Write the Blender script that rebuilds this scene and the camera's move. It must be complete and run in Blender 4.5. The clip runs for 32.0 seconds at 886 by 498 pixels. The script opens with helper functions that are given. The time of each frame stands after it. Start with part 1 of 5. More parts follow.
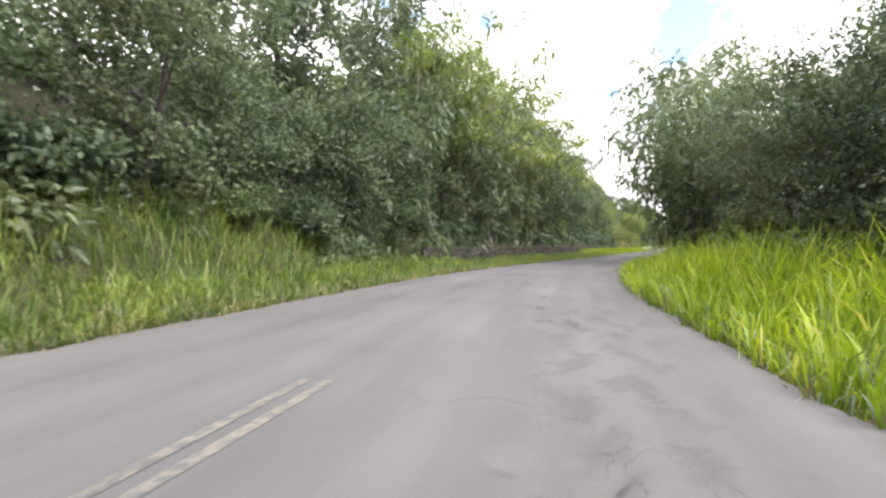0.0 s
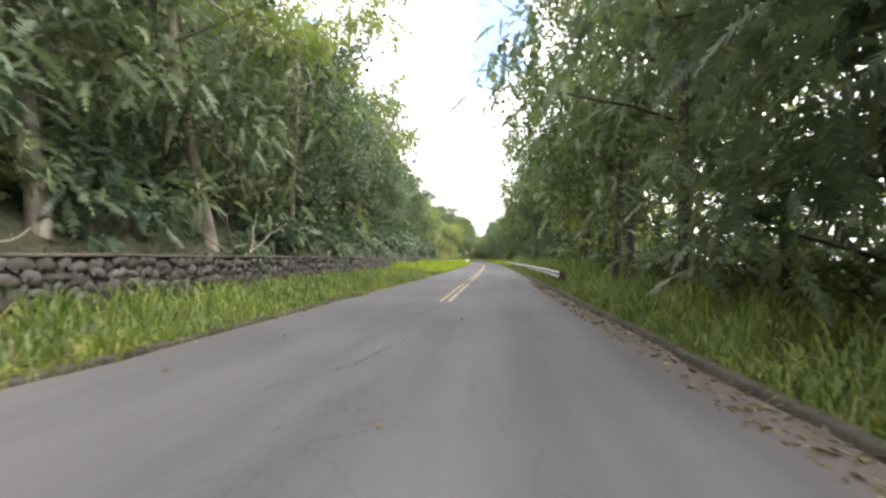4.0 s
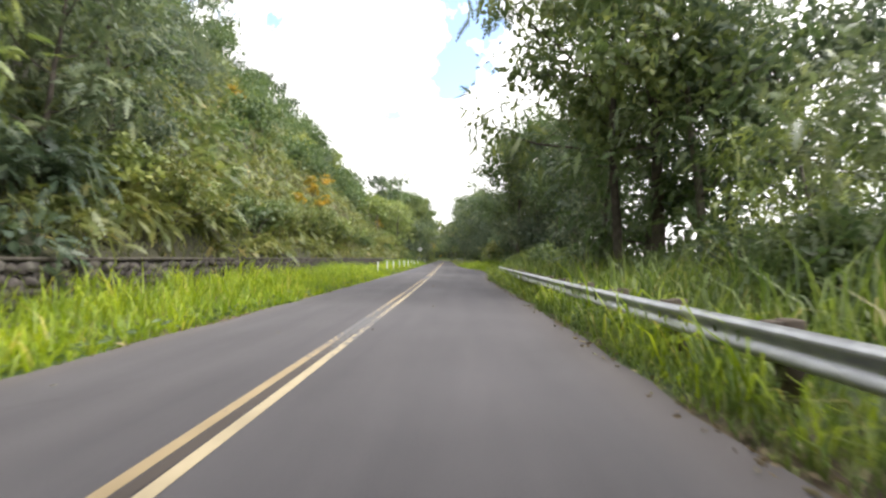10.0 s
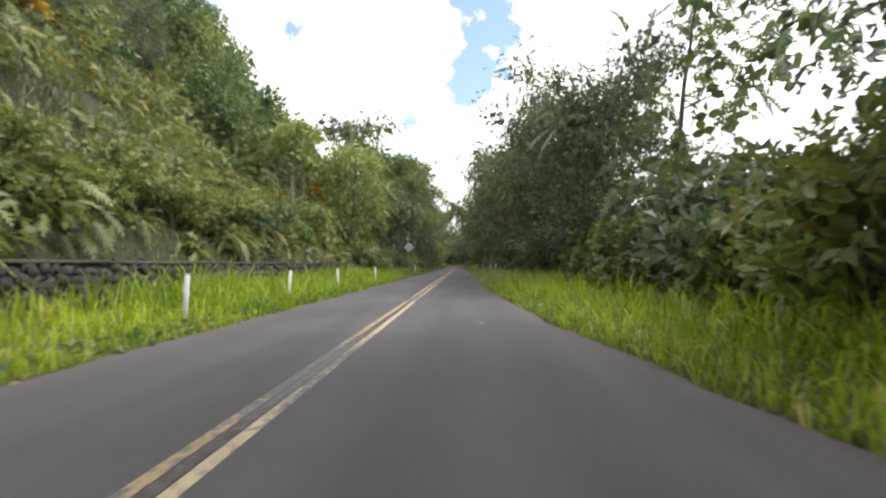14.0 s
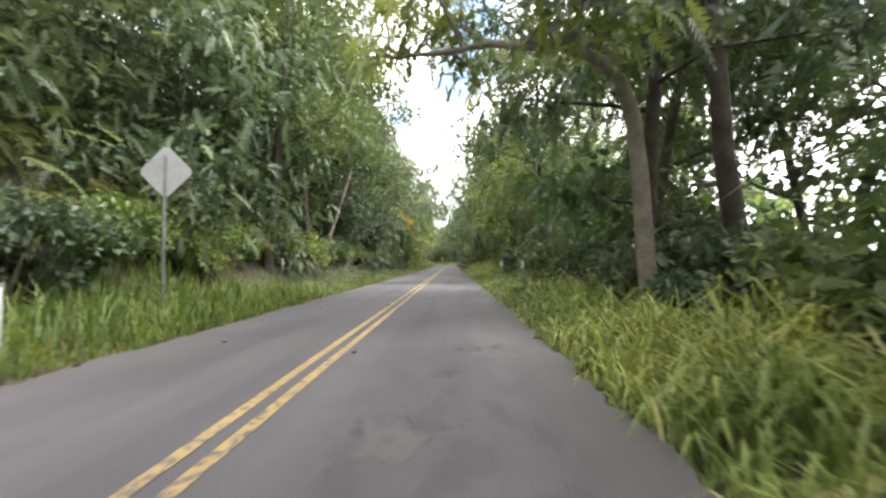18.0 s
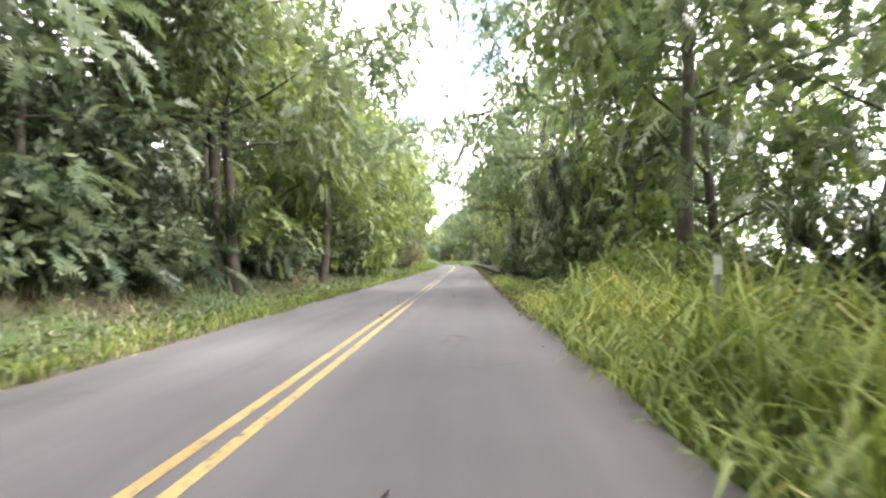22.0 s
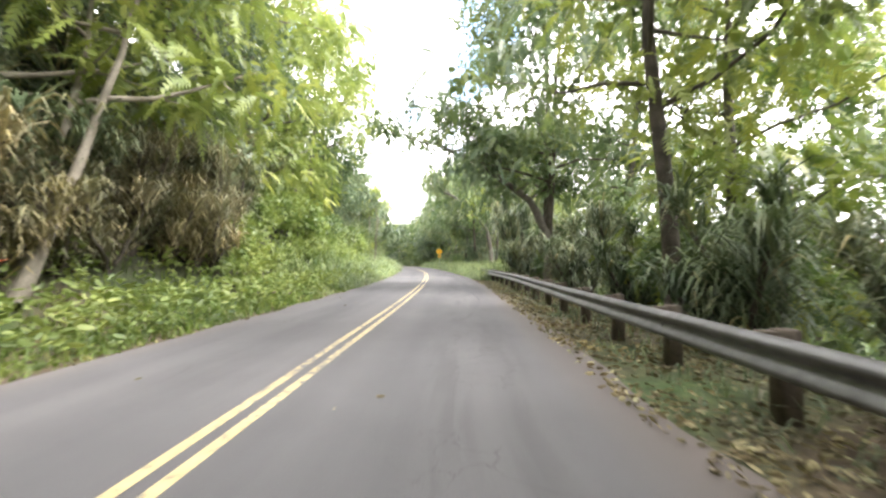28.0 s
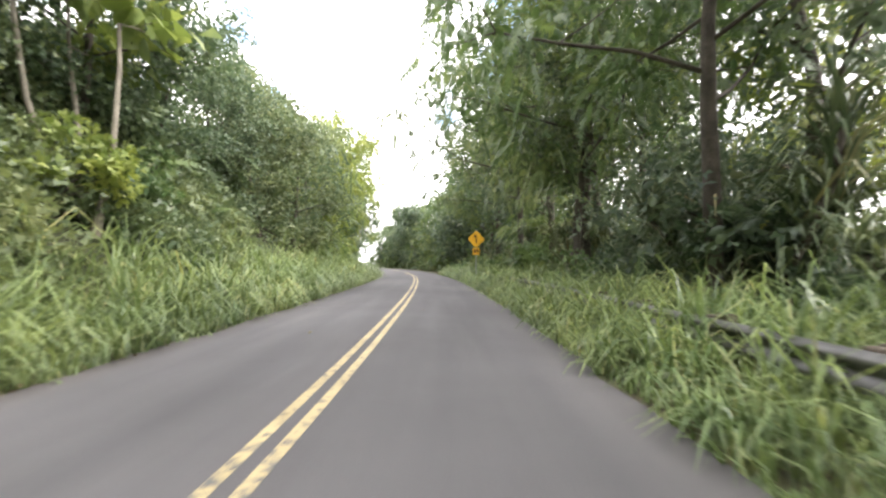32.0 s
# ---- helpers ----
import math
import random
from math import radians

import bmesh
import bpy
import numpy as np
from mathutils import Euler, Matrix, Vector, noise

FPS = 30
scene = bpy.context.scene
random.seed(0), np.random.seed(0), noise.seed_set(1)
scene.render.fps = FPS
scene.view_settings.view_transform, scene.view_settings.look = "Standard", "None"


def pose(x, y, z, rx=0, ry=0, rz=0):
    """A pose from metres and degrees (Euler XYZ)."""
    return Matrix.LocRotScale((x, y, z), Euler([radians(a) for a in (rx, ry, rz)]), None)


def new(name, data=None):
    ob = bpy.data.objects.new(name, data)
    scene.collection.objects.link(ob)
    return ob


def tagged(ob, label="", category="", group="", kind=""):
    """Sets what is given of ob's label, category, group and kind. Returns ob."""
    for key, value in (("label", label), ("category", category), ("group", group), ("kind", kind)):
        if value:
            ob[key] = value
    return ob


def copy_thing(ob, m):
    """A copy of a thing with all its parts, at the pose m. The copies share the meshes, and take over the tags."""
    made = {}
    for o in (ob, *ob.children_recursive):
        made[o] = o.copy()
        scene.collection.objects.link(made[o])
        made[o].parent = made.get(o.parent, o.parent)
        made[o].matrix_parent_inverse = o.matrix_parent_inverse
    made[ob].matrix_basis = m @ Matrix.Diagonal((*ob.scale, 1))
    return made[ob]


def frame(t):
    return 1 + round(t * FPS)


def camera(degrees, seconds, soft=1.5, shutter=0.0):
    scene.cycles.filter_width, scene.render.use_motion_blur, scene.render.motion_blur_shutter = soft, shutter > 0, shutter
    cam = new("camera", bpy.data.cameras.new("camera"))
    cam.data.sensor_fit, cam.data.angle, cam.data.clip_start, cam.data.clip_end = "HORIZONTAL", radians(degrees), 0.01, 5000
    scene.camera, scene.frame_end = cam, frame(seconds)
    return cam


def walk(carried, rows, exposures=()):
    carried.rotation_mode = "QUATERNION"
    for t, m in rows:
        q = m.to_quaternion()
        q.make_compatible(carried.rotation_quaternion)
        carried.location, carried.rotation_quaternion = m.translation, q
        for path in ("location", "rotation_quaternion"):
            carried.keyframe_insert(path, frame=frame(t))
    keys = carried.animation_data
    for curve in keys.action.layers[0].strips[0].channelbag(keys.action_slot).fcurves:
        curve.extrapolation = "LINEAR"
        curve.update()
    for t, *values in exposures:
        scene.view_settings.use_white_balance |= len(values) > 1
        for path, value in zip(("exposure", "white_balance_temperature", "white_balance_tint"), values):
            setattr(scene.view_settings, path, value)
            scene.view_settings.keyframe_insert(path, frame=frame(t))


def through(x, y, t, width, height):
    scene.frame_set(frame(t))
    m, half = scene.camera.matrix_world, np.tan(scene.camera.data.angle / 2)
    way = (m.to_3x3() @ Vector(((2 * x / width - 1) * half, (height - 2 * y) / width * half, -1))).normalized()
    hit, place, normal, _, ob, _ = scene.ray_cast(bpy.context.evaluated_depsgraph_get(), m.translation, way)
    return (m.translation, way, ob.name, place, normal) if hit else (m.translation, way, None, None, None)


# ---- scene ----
# The road is laid out by its own length: s metres along the centre line, l metres to the right of it.
HEADING = [(-120, 15.5), (11, 15.2), (14.5, 13.3), (18.3, 9.2), (22.4, 5.4), (26.9, 2.3), (31.6, 0.2), (56, 0.0), (95, 1.3), (136, 2.7),
           (285, 2.9), (300, 3.4), (309, 4.4), (314, 5.6), (319, 6.6), (327, 7.8), (333, 8.9), (345, 10.8), (360, 12.8), (380, 18), (420, 32), (560, 40)]
S0, S1, DS = -120.0, 560.0, 0.25
_s = np.arange(S0, S1 + DS, DS)
_psi = np.interp(_s, [a for a, _ in HEADING], [b for _, b in HEADING])
_psi = np.convolve(np.pad(_psi, 12, mode="edge"), np.ones(25) / 25, mode="valid")
_rad = np.radians(_psi)
_cx, _cy = np.cumsum(-np.sin(_rad)) * DS, np.cumsum(np.cos(_rad)) * DS
_zero = int(round(-S0 / DS))
_cx, _cy = _cx - _cx[_zero], _cy - _cy[_zero]


def on_road(s, l):
    """World x and y of a place s along and l to the right of the centre line."""
    s, l = np.asarray(s, float), np.asarray(l, float)
    a = np.interp(s, _s, _rad)
    far = np.clip((np.abs(l) - 25) / 80, 0, 1)
    a = a * (1 - far) + far * np.radians(5.0)
    return np.interp(s, _s, _cx) + l * np.cos(a), np.interp(s, _s, _cy) + l * np.sin(a)


def heading(s):
    return float(np.interp(s, _s, _psi))


# seconds, s, l, height, yaw, pitch, roll
PATH = [
    (0, -0.07, 2.18, 1.25, 30.19, -0.32, 0.24),
    (0.5, 2.91, 2.07, 1.25, 23.47, 0.27, 0.37),
    (1, 6.03, 1.96, 1.25, 21.05, -0.05, 0.22),
    (1.5, 9.24, 1.84, 1.25, 19.96, 0.04, -0.15),
    (2, 12.7, 1.71, 1.25, 19.39, 0.18, -0.36),
    (2.5, 16.31, 1.59, 1.25, 17.46, 0.45, -0.61),
    (3, 20.37, 1.52, 1.25, 13.79, 0.84, -0.69),
    (3.5, 24.7, 1.46, 1.25, 10.13, 1.3, -0.86),
    (4, 29.27, 1.38, 1.25, 6.92, 1.16, -0.95),
    (4.5, 33.97, 1.43, 1.25, 5.46, 1.07, -0.6),
    (6.5, 54.51, 1.61, 1.25, 2.08, 1, 0.83),
    (7, 59.88, 1.67, 1.25, 2.36, 0.8, 0.84),
    (7.5, 65.37, 1.68, 1.25, 3.01, 0.92, 0.5),
    (8, 70.96, 1.67, 1.25, 3.42, 1.03, -0.09),
    (8.5, 76.65, 1.64, 1.25, 3.39, 1.18, -0.31),
    (9, 82.46, 1.62, 1.25, 3.2, 1.13, -0.43),
    (9.5, 88.33, 1.67, 1.25, 3.15, 1.15, -0.25),
    (10, 94.23, 1.72, 1.25, 3.21, 1.21, -0.37),
    (10.5, 100.19, 1.76, 1.25, 3.29, 1.34, -0.36),
    (11, 106.17, 1.8, 1.25, 3.43, 1.67, -0.23),
    (11.5, 112.14, 1.85, 1.25, 3.89, 1.32, -0.25),
    (12, 118.13, 1.89, 1.25, 4.18, 1.43, -0.15),
    (12.5, 124.17, 1.86, 1.25, 4.16, 1.71, -0.37),
    (13, 130.18, 1.79, 1.25, 4.38, 1.94, -0.6),
    (13.5, 136.16, 1.71, 1.25, 4.66, 2.01, -0.8),
    (15.5, 159.84, 1.4, 1.25, 6.13, 1.55, -0.31),
    (16, 165.66, 1.32, 1.25, 5.96, 1.53, -0.49),
    (16.5, 171.44, 1.35, 1.25, 5.49, 1.58, -0.29),
    (17, 177.22, 1.4, 1.25, 4.67, 1.74, -0.04),
    (17.5, 182.98, 1.52, 1.25, 4.22, 1.87, 0.04),
    (18, 188.76, 1.63, 1.25, 4, 1.68, -0.08),
    (18.5, 194.37, 1.72, 1.25, 4.3, 1.48, -0.03),
    (19, 199.86, 1.82, 1.25, 4.82, 1.65, -0.08),
    (19.5, 205.24, 1.82, 1.25, 5.39, 1.74, 0.44),
    (20, 210.52, 1.83, 1.25, 5.64, 1.76, 0.18),
    (20.5, 215.7, 1.79, 1.25, 5.88, 1.86, 0.32),
    (21, 220.77, 1.73, 1.25, 6.13, 1.72, 0.33),
    (21.5, 225.79, 1.72, 1.25, 6.02, 1.55, 0.4),
    (22, 230.82, 1.71, 1.25, 5.72, 1.49, 0.64),
    (22.5, 235.82, 1.72, 1.25, 5.08, 1.4, 0.41),
    (23, 240.86, 1.72, 1.25, 4.6, 1.49, -0.16),
    (23.5, 245.81, 1.71, 1.25, 4.45, 1.67, -0.49),
    (24, 250.73, 1.69, 1.25, 4.41, 1.83, -0.82),
    (24.5, 255.59, 1.69, 1.25, 4.44, 1.71, -1.1),
    (25, 260.46, 1.69, 1.25, 4.16, 1.87, -0.44),
    (25.5, 265.44, 1.7, 1.25, 4.54, 1.84, -0.05),
    (27.5, 285.5, 1.75, 1.25, 5.29, 1.5, 0.04),
    (28, 290.57, 1.75, 1.25, 5.54, 1.52, -0.04),
    (28.5, 295.68, 1.77, 1.25, 5.86, 1.34, -0.02),
    (29, 300.84, 1.79, 1.25, 6.19, 1.45, -0.32),
    (29.5, 306.1, 1.72, 1.25, 6.49, 1.45, -0.61),
    (30, 311.45, 1.59, 1.25, 7.31, 1.43, -0.61),
    (30.5, 316.89, 1.37, 1.25, 8.13, 1.91, -0.37),
    (31, 322.34, 1.18, 1.25, 8.77, 1.93, -0.77),
    (31.5, 327.55, 1.13, 1.25, 9.63, 1.31, -1.13),
    (32, 333.03, 1.19, 1.25, 9.99, 1.73, -0.6),
]


def path_pose(s, l, z, yaw, pitch, roll):
    x, y = on_road(s, l)
    return pose(float(x), float(y), z, 90 + pitch, roll, yaw)


cam = camera(90.0, 32.0, soft=2.4, shutter=0.16)
walk(cam, [(t, path_pose(*row)) for t, *row in PATH],
     exposures=[(0, 0.2), (2, -0.05), (3, 0.0), (4, 0.4), (6.5, 0.65), (8, 0.4), (9, 0.3), (10, 0.1), (11, 0.15), (12, 0.15), (13.5, -0.35), (16, -0.35), (17, 0.3), (18, 0.7), (19, 1.15), (20, 1.25), (22, 1.6), (24, 1.55), (25, 1.62), (28, 1.42), (29, 1.38), (30, 1.2), (32, 0.95)])

# ---- sky and sun ----
world = bpy.data.worlds.new("sky")
scene.world = world
world.use_nodes = True
wn, wl = world.node_tree.nodes, world.node_tree.links
wn.clear()
SUN_ELEVATION, SUN_AZIMUTH = 55.0, 95.0


def wnode(kind, **values):
    node = wn.new(kind)
    for key, value in values.items():
        node.inputs[key].default_value = value
    return node


sky = wn.new("ShaderNodeTexSky")
sky.sky_type, sky.sun_disc = "NISHITA", False
sky.sun_elevation, sky.sun_rotation = radians(SUN_ELEVATION), radians(SUN_AZIMUTH)
blue = wnode("ShaderNodeBackground", Strength=0.42)
wl.new(sky.outputs[0], blue.inputs[0])
white = wnode("ShaderNodeBackground", Color=(1.015, 0.982, 1.01, 1), Strength=2.7)
coords = wn.new("ShaderNodeTexCoord")
clouds = wnode("ShaderNodeTexNoise", Scale=7.0, Detail=7.0, Roughness=0.6)
wl.new(coords.outputs["Generated"], clouds.inputs["Vector"])


def gap_in_clouds(azimuth, elevation, width):
    """How open the clouds are towards a gap: 1 at its middle, 0 away from it, with ragged edges."""
    way = (-math.sin(radians(azimuth)) * math.cos(radians(elevation)), math.cos(radians(azimuth)) * math.cos(radians(elevation)), math.sin(radians(elevation)))
    dot = wn.new("ShaderNodeVectorMath")
    dot.operation = "DOT_PRODUCT"
    dot.inputs[1].default_value = way
    wl.new(coords.outputs["Generated"], dot.inputs[0])
    ragged = wn.new("ShaderNodeMath")
    ragged.operation = "MULTIPLY_ADD"
    ragged.inputs[1].default_value = 0.15 * (width / 9) ** 2
    wl.new(clouds.outputs[0], ragged.inputs[0])
    wl.new(dot.outputs["Value"], ragged.inputs[2])
    edge = math.cos(radians(width)) + 0.075 * (width / 9) ** 2
    span = wnode("ShaderNodeMapRange")
    for key, value in ((1, edge), (2, edge + 0.012 * (width / 9) ** 2), (3, 0.0), (4, 1.0)):
        span.inputs[key].default_value = value
    wl.new(ragged.outputs[0], span.inputs[0])
    return span.outputs[0]


def either(p, q):
    node = wn.new("ShaderNodeMath")
    node.operation = "MAXIMUM"
    wl.new(p, node.inputs[0])
    wl.new(q, node.inputs[1])
    return node.outputs[0]


gaps = either(either(gap_in_clouds(6.5, 21.5, 6.5), gap_in_clouds(-0.5, 29.5, 6.0)), either(gap_in_clouds(34.0, 27.5, 7.5), gap_in_clouds(150.0, 40.0, 14.0)))
blend = wn.new("ShaderNodeMixShader")
thin_cloud = wn.new("ShaderNodeMath")
thin_cloud.operation = "MULTIPLY"
thin_cloud.inputs[1].default_value = 0.95
wl.new(gaps, thin_cloud.inputs[0])
wl.new(thin_cloud.outputs[0], blend.inputs[0])
wl.new(white.outputs[0], blend.inputs[1])
wl.new(blue.outputs[0], blend.inputs[2])
sky_out = wn.new("ShaderNodeOutputWorld")
wl.new(blend.outputs[0], sky_out.inputs[0])

sun = new("sun", bpy.data.lights.new("sun", "SUN"))
sun.data.energy, sun.data.angle, sun.data.color = 4.0, radians(20), (1.0, 0.97, 0.935)
sun.matrix_world = pose(0, 0, 60, 90 - SUN_ELEVATION, 0, -SUN_AZIMUTH + 180)


# ---- materials ----
def material(name, rough=0.8, metal=0.0):
    m = bpy.data.materials.new(name)
    m.use_nodes = True
    nt = m.node_tree
    bsdf = nt.nodes["Principled BSDF"]
    bsdf.inputs["Roughness"].default_value, bsdf.inputs["Metallic"].default_value = rough, metal
    return m, nt, bsdf


def add(nt, kind, **values):
    node = nt.nodes.new(kind)
    for key, value in values.items():
        node.inputs[key.replace("_", " ")].default_value = value
    return node


def ramp(nt, source, *stops):
    node = nt.nodes.new("ShaderNodeValToRGB")
    els = node.color_ramp.elements
    while len(els) < len(stops):
        els.new(0.5)
    for el, (place, colour) in zip(els, stops):
        el.position, el.color = place, (*colour, 1)
    nt.links.new(source, node.inputs[0])
    return node.outputs[0]


def mix(nt, fac, a, b, mode="MIX"):
    node = nt.nodes.new("ShaderNodeMix")
    node.data_type, node.blend_type = "RGBA", mode
    for slot, value in ((0, fac), (6, a), (7, b)):
        if hasattr(value, "links"):
            nt.links.new(value, node.inputs[slot])
        elif slot == 0:
            node.inputs[0].default_value = value
        else:
            node.inputs[slot].default_value = (*value, 1)
    return node.outputs[2]


def noise_out(nt, scale, detail=4.0, rough=0.55, vector=None):
    node = add(nt, "ShaderNodeTexNoise", Scale=scale, Detail=detail, Roughness=rough)
    if vector is None:
        vector = nt.nodes.new("ShaderNodeTexCoord").outputs["Object"]
    nt.links.new(vector, node.inputs["Vector"])
    return node.outputs[0]


def bump(nt, bsdf, height, strength=0.4, distance=0.02):
    node = add(nt, "ShaderNodeBump", Strength=strength, Distance=distance)
    nt.links.new(height, node.inputs["Height"])
    nt.links.new(node.outputs[0], bsdf.inputs["Normal"])


def leaf_material(name, dark, mid, light, rare=None, through=0.38, gloss=0.45, calm=0.0):
    """Leaves that differ one by one and clump by clump, with some light coming through them."""
    m, nt, bsdf = material(name, gloss)
    dark = tuple(a + (b - a) * calm for a, b in zip(dark, mid))
    light = tuple(a + (b - a) * calm * 0.7 for a, b in zip(light, mid))
    geo, info = nt.nodes.new("ShaderNodeNewGeometry"), nt.nodes.new("ShaderNodeObjectInfo")
    stops = [(0.0, dark), (0.5, mid), (0.93, light)] + ([(0.97, rare)] if rare else [])
    one = ramp(nt, geo.outputs["Random Per Island"], *stops)
    patch = noise_out(nt, 0.35, 2.0)
    shade = ramp(nt, patch, (0.3, (0.72, 0.8, 0.72)), (0.7, (1.2, 1.15, 1.0)))
    colour = mix(nt, 1.0, one, shade, "MULTIPLY")
    clump = ramp(nt, noise_out(nt, 1.1, 3.0, 0.6), (0.34, (0.62, 0.70, 0.70)), (0.52, (1.0, 1.0, 1.0)), (0.68, (1.32, 1.24, 1.05)))
    colour = mix(nt, 1.0, colour, clump, "MULTIPLY")
    own = ramp(nt, info.outputs["Random"], (0.0, (0.82, 0.9, 0.8)), (0.5, (1.0, 1.0, 1.0)), (1.0, (1.18, 1.1, 0.9)))
    colour = mix(nt, 1.0, colour, own, "MULTIPLY")
    nt.links.new(colour, bsdf.inputs["Base Color"])
    thin = nt.nodes.new("ShaderNodeBsdfTranslucent")
    bright = mix(nt, 1.0, colour, (1.15, 1.15, 0.85), "MULTIPLY")
    nt.links.new(bright, thin.inputs[0])
    both = add(nt, "ShaderNodeMixShader", Fac=through)
    nt.links.new(bsdf.outputs[0], both.inputs[1])
    nt.links.new(thin.outputs[0], both.inputs[2])
    nt.links.new(both.outputs[0], nt.nodes["Material Output"].inputs[0])
    return m


LEAF_MID = leaf_material("leaf_mid_green", (0.076, 0.110, 0.056), (0.133, 0.185, 0.090), (0.228, 0.269, 0.140), calm=0.5)
LEAF_DARK = leaf_material("leaf_dark_green", (0.069, 0.098, 0.077), (0.117, 0.155, 0.118), (0.210, 0.237, 0.182), calm=0.5)
LEAF_LIGHT = leaf_material("leaf_light_green", (0.153, 0.201, 0.068), (0.232, 0.288, 0.100), (0.340, 0.376, 0.153), calm=0.5)
LEAF_GREY = leaf_material("leaf_grey_green", (0.092, 0.126, 0.088), (0.145, 0.188, 0.128), (0.225, 0.268, 0.190), calm=0.5)
LEAF_OLIVE = leaf_material("leaf_olive", (0.110, 0.140, 0.050), (0.180, 0.210, 0.078), (0.280, 0.285, 0.120), (0.31, 0.26, 0.12), calm=0.4)
LEAF_YELLOW = leaf_material("leaf_yellow", (0.40, 0.25, 0.03), (0.56, 0.37, 0.05), (0.62, 0.46, 0.09))
STRAP = leaf_material("strap_leaf", (0.085, 0.108, 0.070), (0.150, 0.180, 0.120), (0.275, 0.290, 0.205), (0.36, 0.30, 0.20), 0.2)
STRAW = leaf_material("dry_straw", (0.15, 0.135, 0.10), (0.23, 0.205, 0.15), (0.34, 0.31, 0.23), None, 0.2, 0.8)
LITTER = leaf_material("leaf_litter", (0.125, 0.088, 0.060), (0.235, 0.175, 0.115), (0.370, 0.300, 0.205), (0.450, 0.380, 0.260), 0.1, 0.8)
GRASS = leaf_material("grass_green", (0.099, 0.144, 0.037), (0.173, 0.241, 0.058), (0.277, 0.332, 0.101), (0.416, 0.360, 0.192), 0.4)
# yellow-green grass, its colour raised to carry the sunlight on it
GRASS_SUN_BRIGHT = leaf_material("grass_bright", (0.160, 0.232, 0.015), (0.270, 0.382, 0.024), (0.380, 0.470, 0.050), (0.463, 0.433, 0.140), 0.5)
GRASS_BLUE = leaf_material("grass_blue_green", (0.111, 0.144, 0.097), (0.181, 0.224, 0.150), (0.290, 0.322, 0.237), (0.459, 0.402, 0.375), 0.35)
GRASS_SILVER = leaf_material("grass_silver_green", (0.158, 0.199, 0.105), (0.268, 0.316, 0.171), (0.410, 0.449, 0.257), (0.525, 0.479, 0.304), 0.35, 0.35)
GRASS_PALE = leaf_material("grass_pale_green", (0.141, 0.193, 0.067), (0.244, 0.308, 0.106), (0.375, 0.424, 0.172), (0.522, 0.473, 0.280), 0.4)


def bark_material(name, dark, light):
    m, nt, bsdf = material(name, 0.9)
    rough = noise_out(nt, 3.0, 6.0)
    fine = noise_out(nt, 22.0, 5.0)
    c = mix(nt, fine, ramp(nt, rough, (0.35, dark), (0.65, light)), tuple(v * 0.6 for v in dark))
    nt.links.new(c, bsdf.inputs["Base Color"])
    bump(nt, bsdf, fine, 0.6, 0.03)
    return m


BARK_GREY = bark_material("bark_grey", (0.10, 0.085, 0.07), (0.26, 0.23, 0.19))
BARK_BROWN = bark_material("bark_brown", (0.066, 0.053, 0.043), (0.165, 0.137, 0.11))
BARK_PALE = bark_material("bark_pale", (0.22, 0.19, 0.15), (0.42, 0.37, 0.30))


def soil_material():
    m, nt, bsdf = material("soil_and_leaf_mould", 0.95)
    big, small = noise_out(nt, 0.25, 5.0), noise_out(nt, 6.0, 8.0, 0.65)
    c = ramp(nt, small, (0.3, (0.030, 0.024, 0.015)), (0.5, (0.075, 0.055, 0.032)), (0.72, (0.16, 0.12, 0.07)))
    green = ramp(nt, small, (0.3, (0.025, 0.045, 0.012)), (0.7, (0.075, 0.115, 0.03)))
    c = mix(nt, ramp(nt, big, (0.46, (0, 0, 0)), (0.62, (1, 1, 1))), c, green)
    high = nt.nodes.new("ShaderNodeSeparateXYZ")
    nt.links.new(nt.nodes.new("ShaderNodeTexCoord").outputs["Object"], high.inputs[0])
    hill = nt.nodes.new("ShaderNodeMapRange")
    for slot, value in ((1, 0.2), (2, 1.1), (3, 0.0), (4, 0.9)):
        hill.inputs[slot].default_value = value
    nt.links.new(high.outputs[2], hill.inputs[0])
    # hillside growth by height; its colour is darkened for shade under the trees
    shaded_turf = ramp(nt, small, (0.3, (0.019, 0.021, 0.010)), (0.55, (0.040, 0.041, 0.020)), (0.75, (0.078, 0.070, 0.038)))
    c = mix(nt, hill.outputs[0], c, shaded_turf)
    nt.links.new(c, bsdf.inputs["Base Color"])
    bump(nt, bsdf, small, 0.7, 0.05)
    return m


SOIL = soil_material()


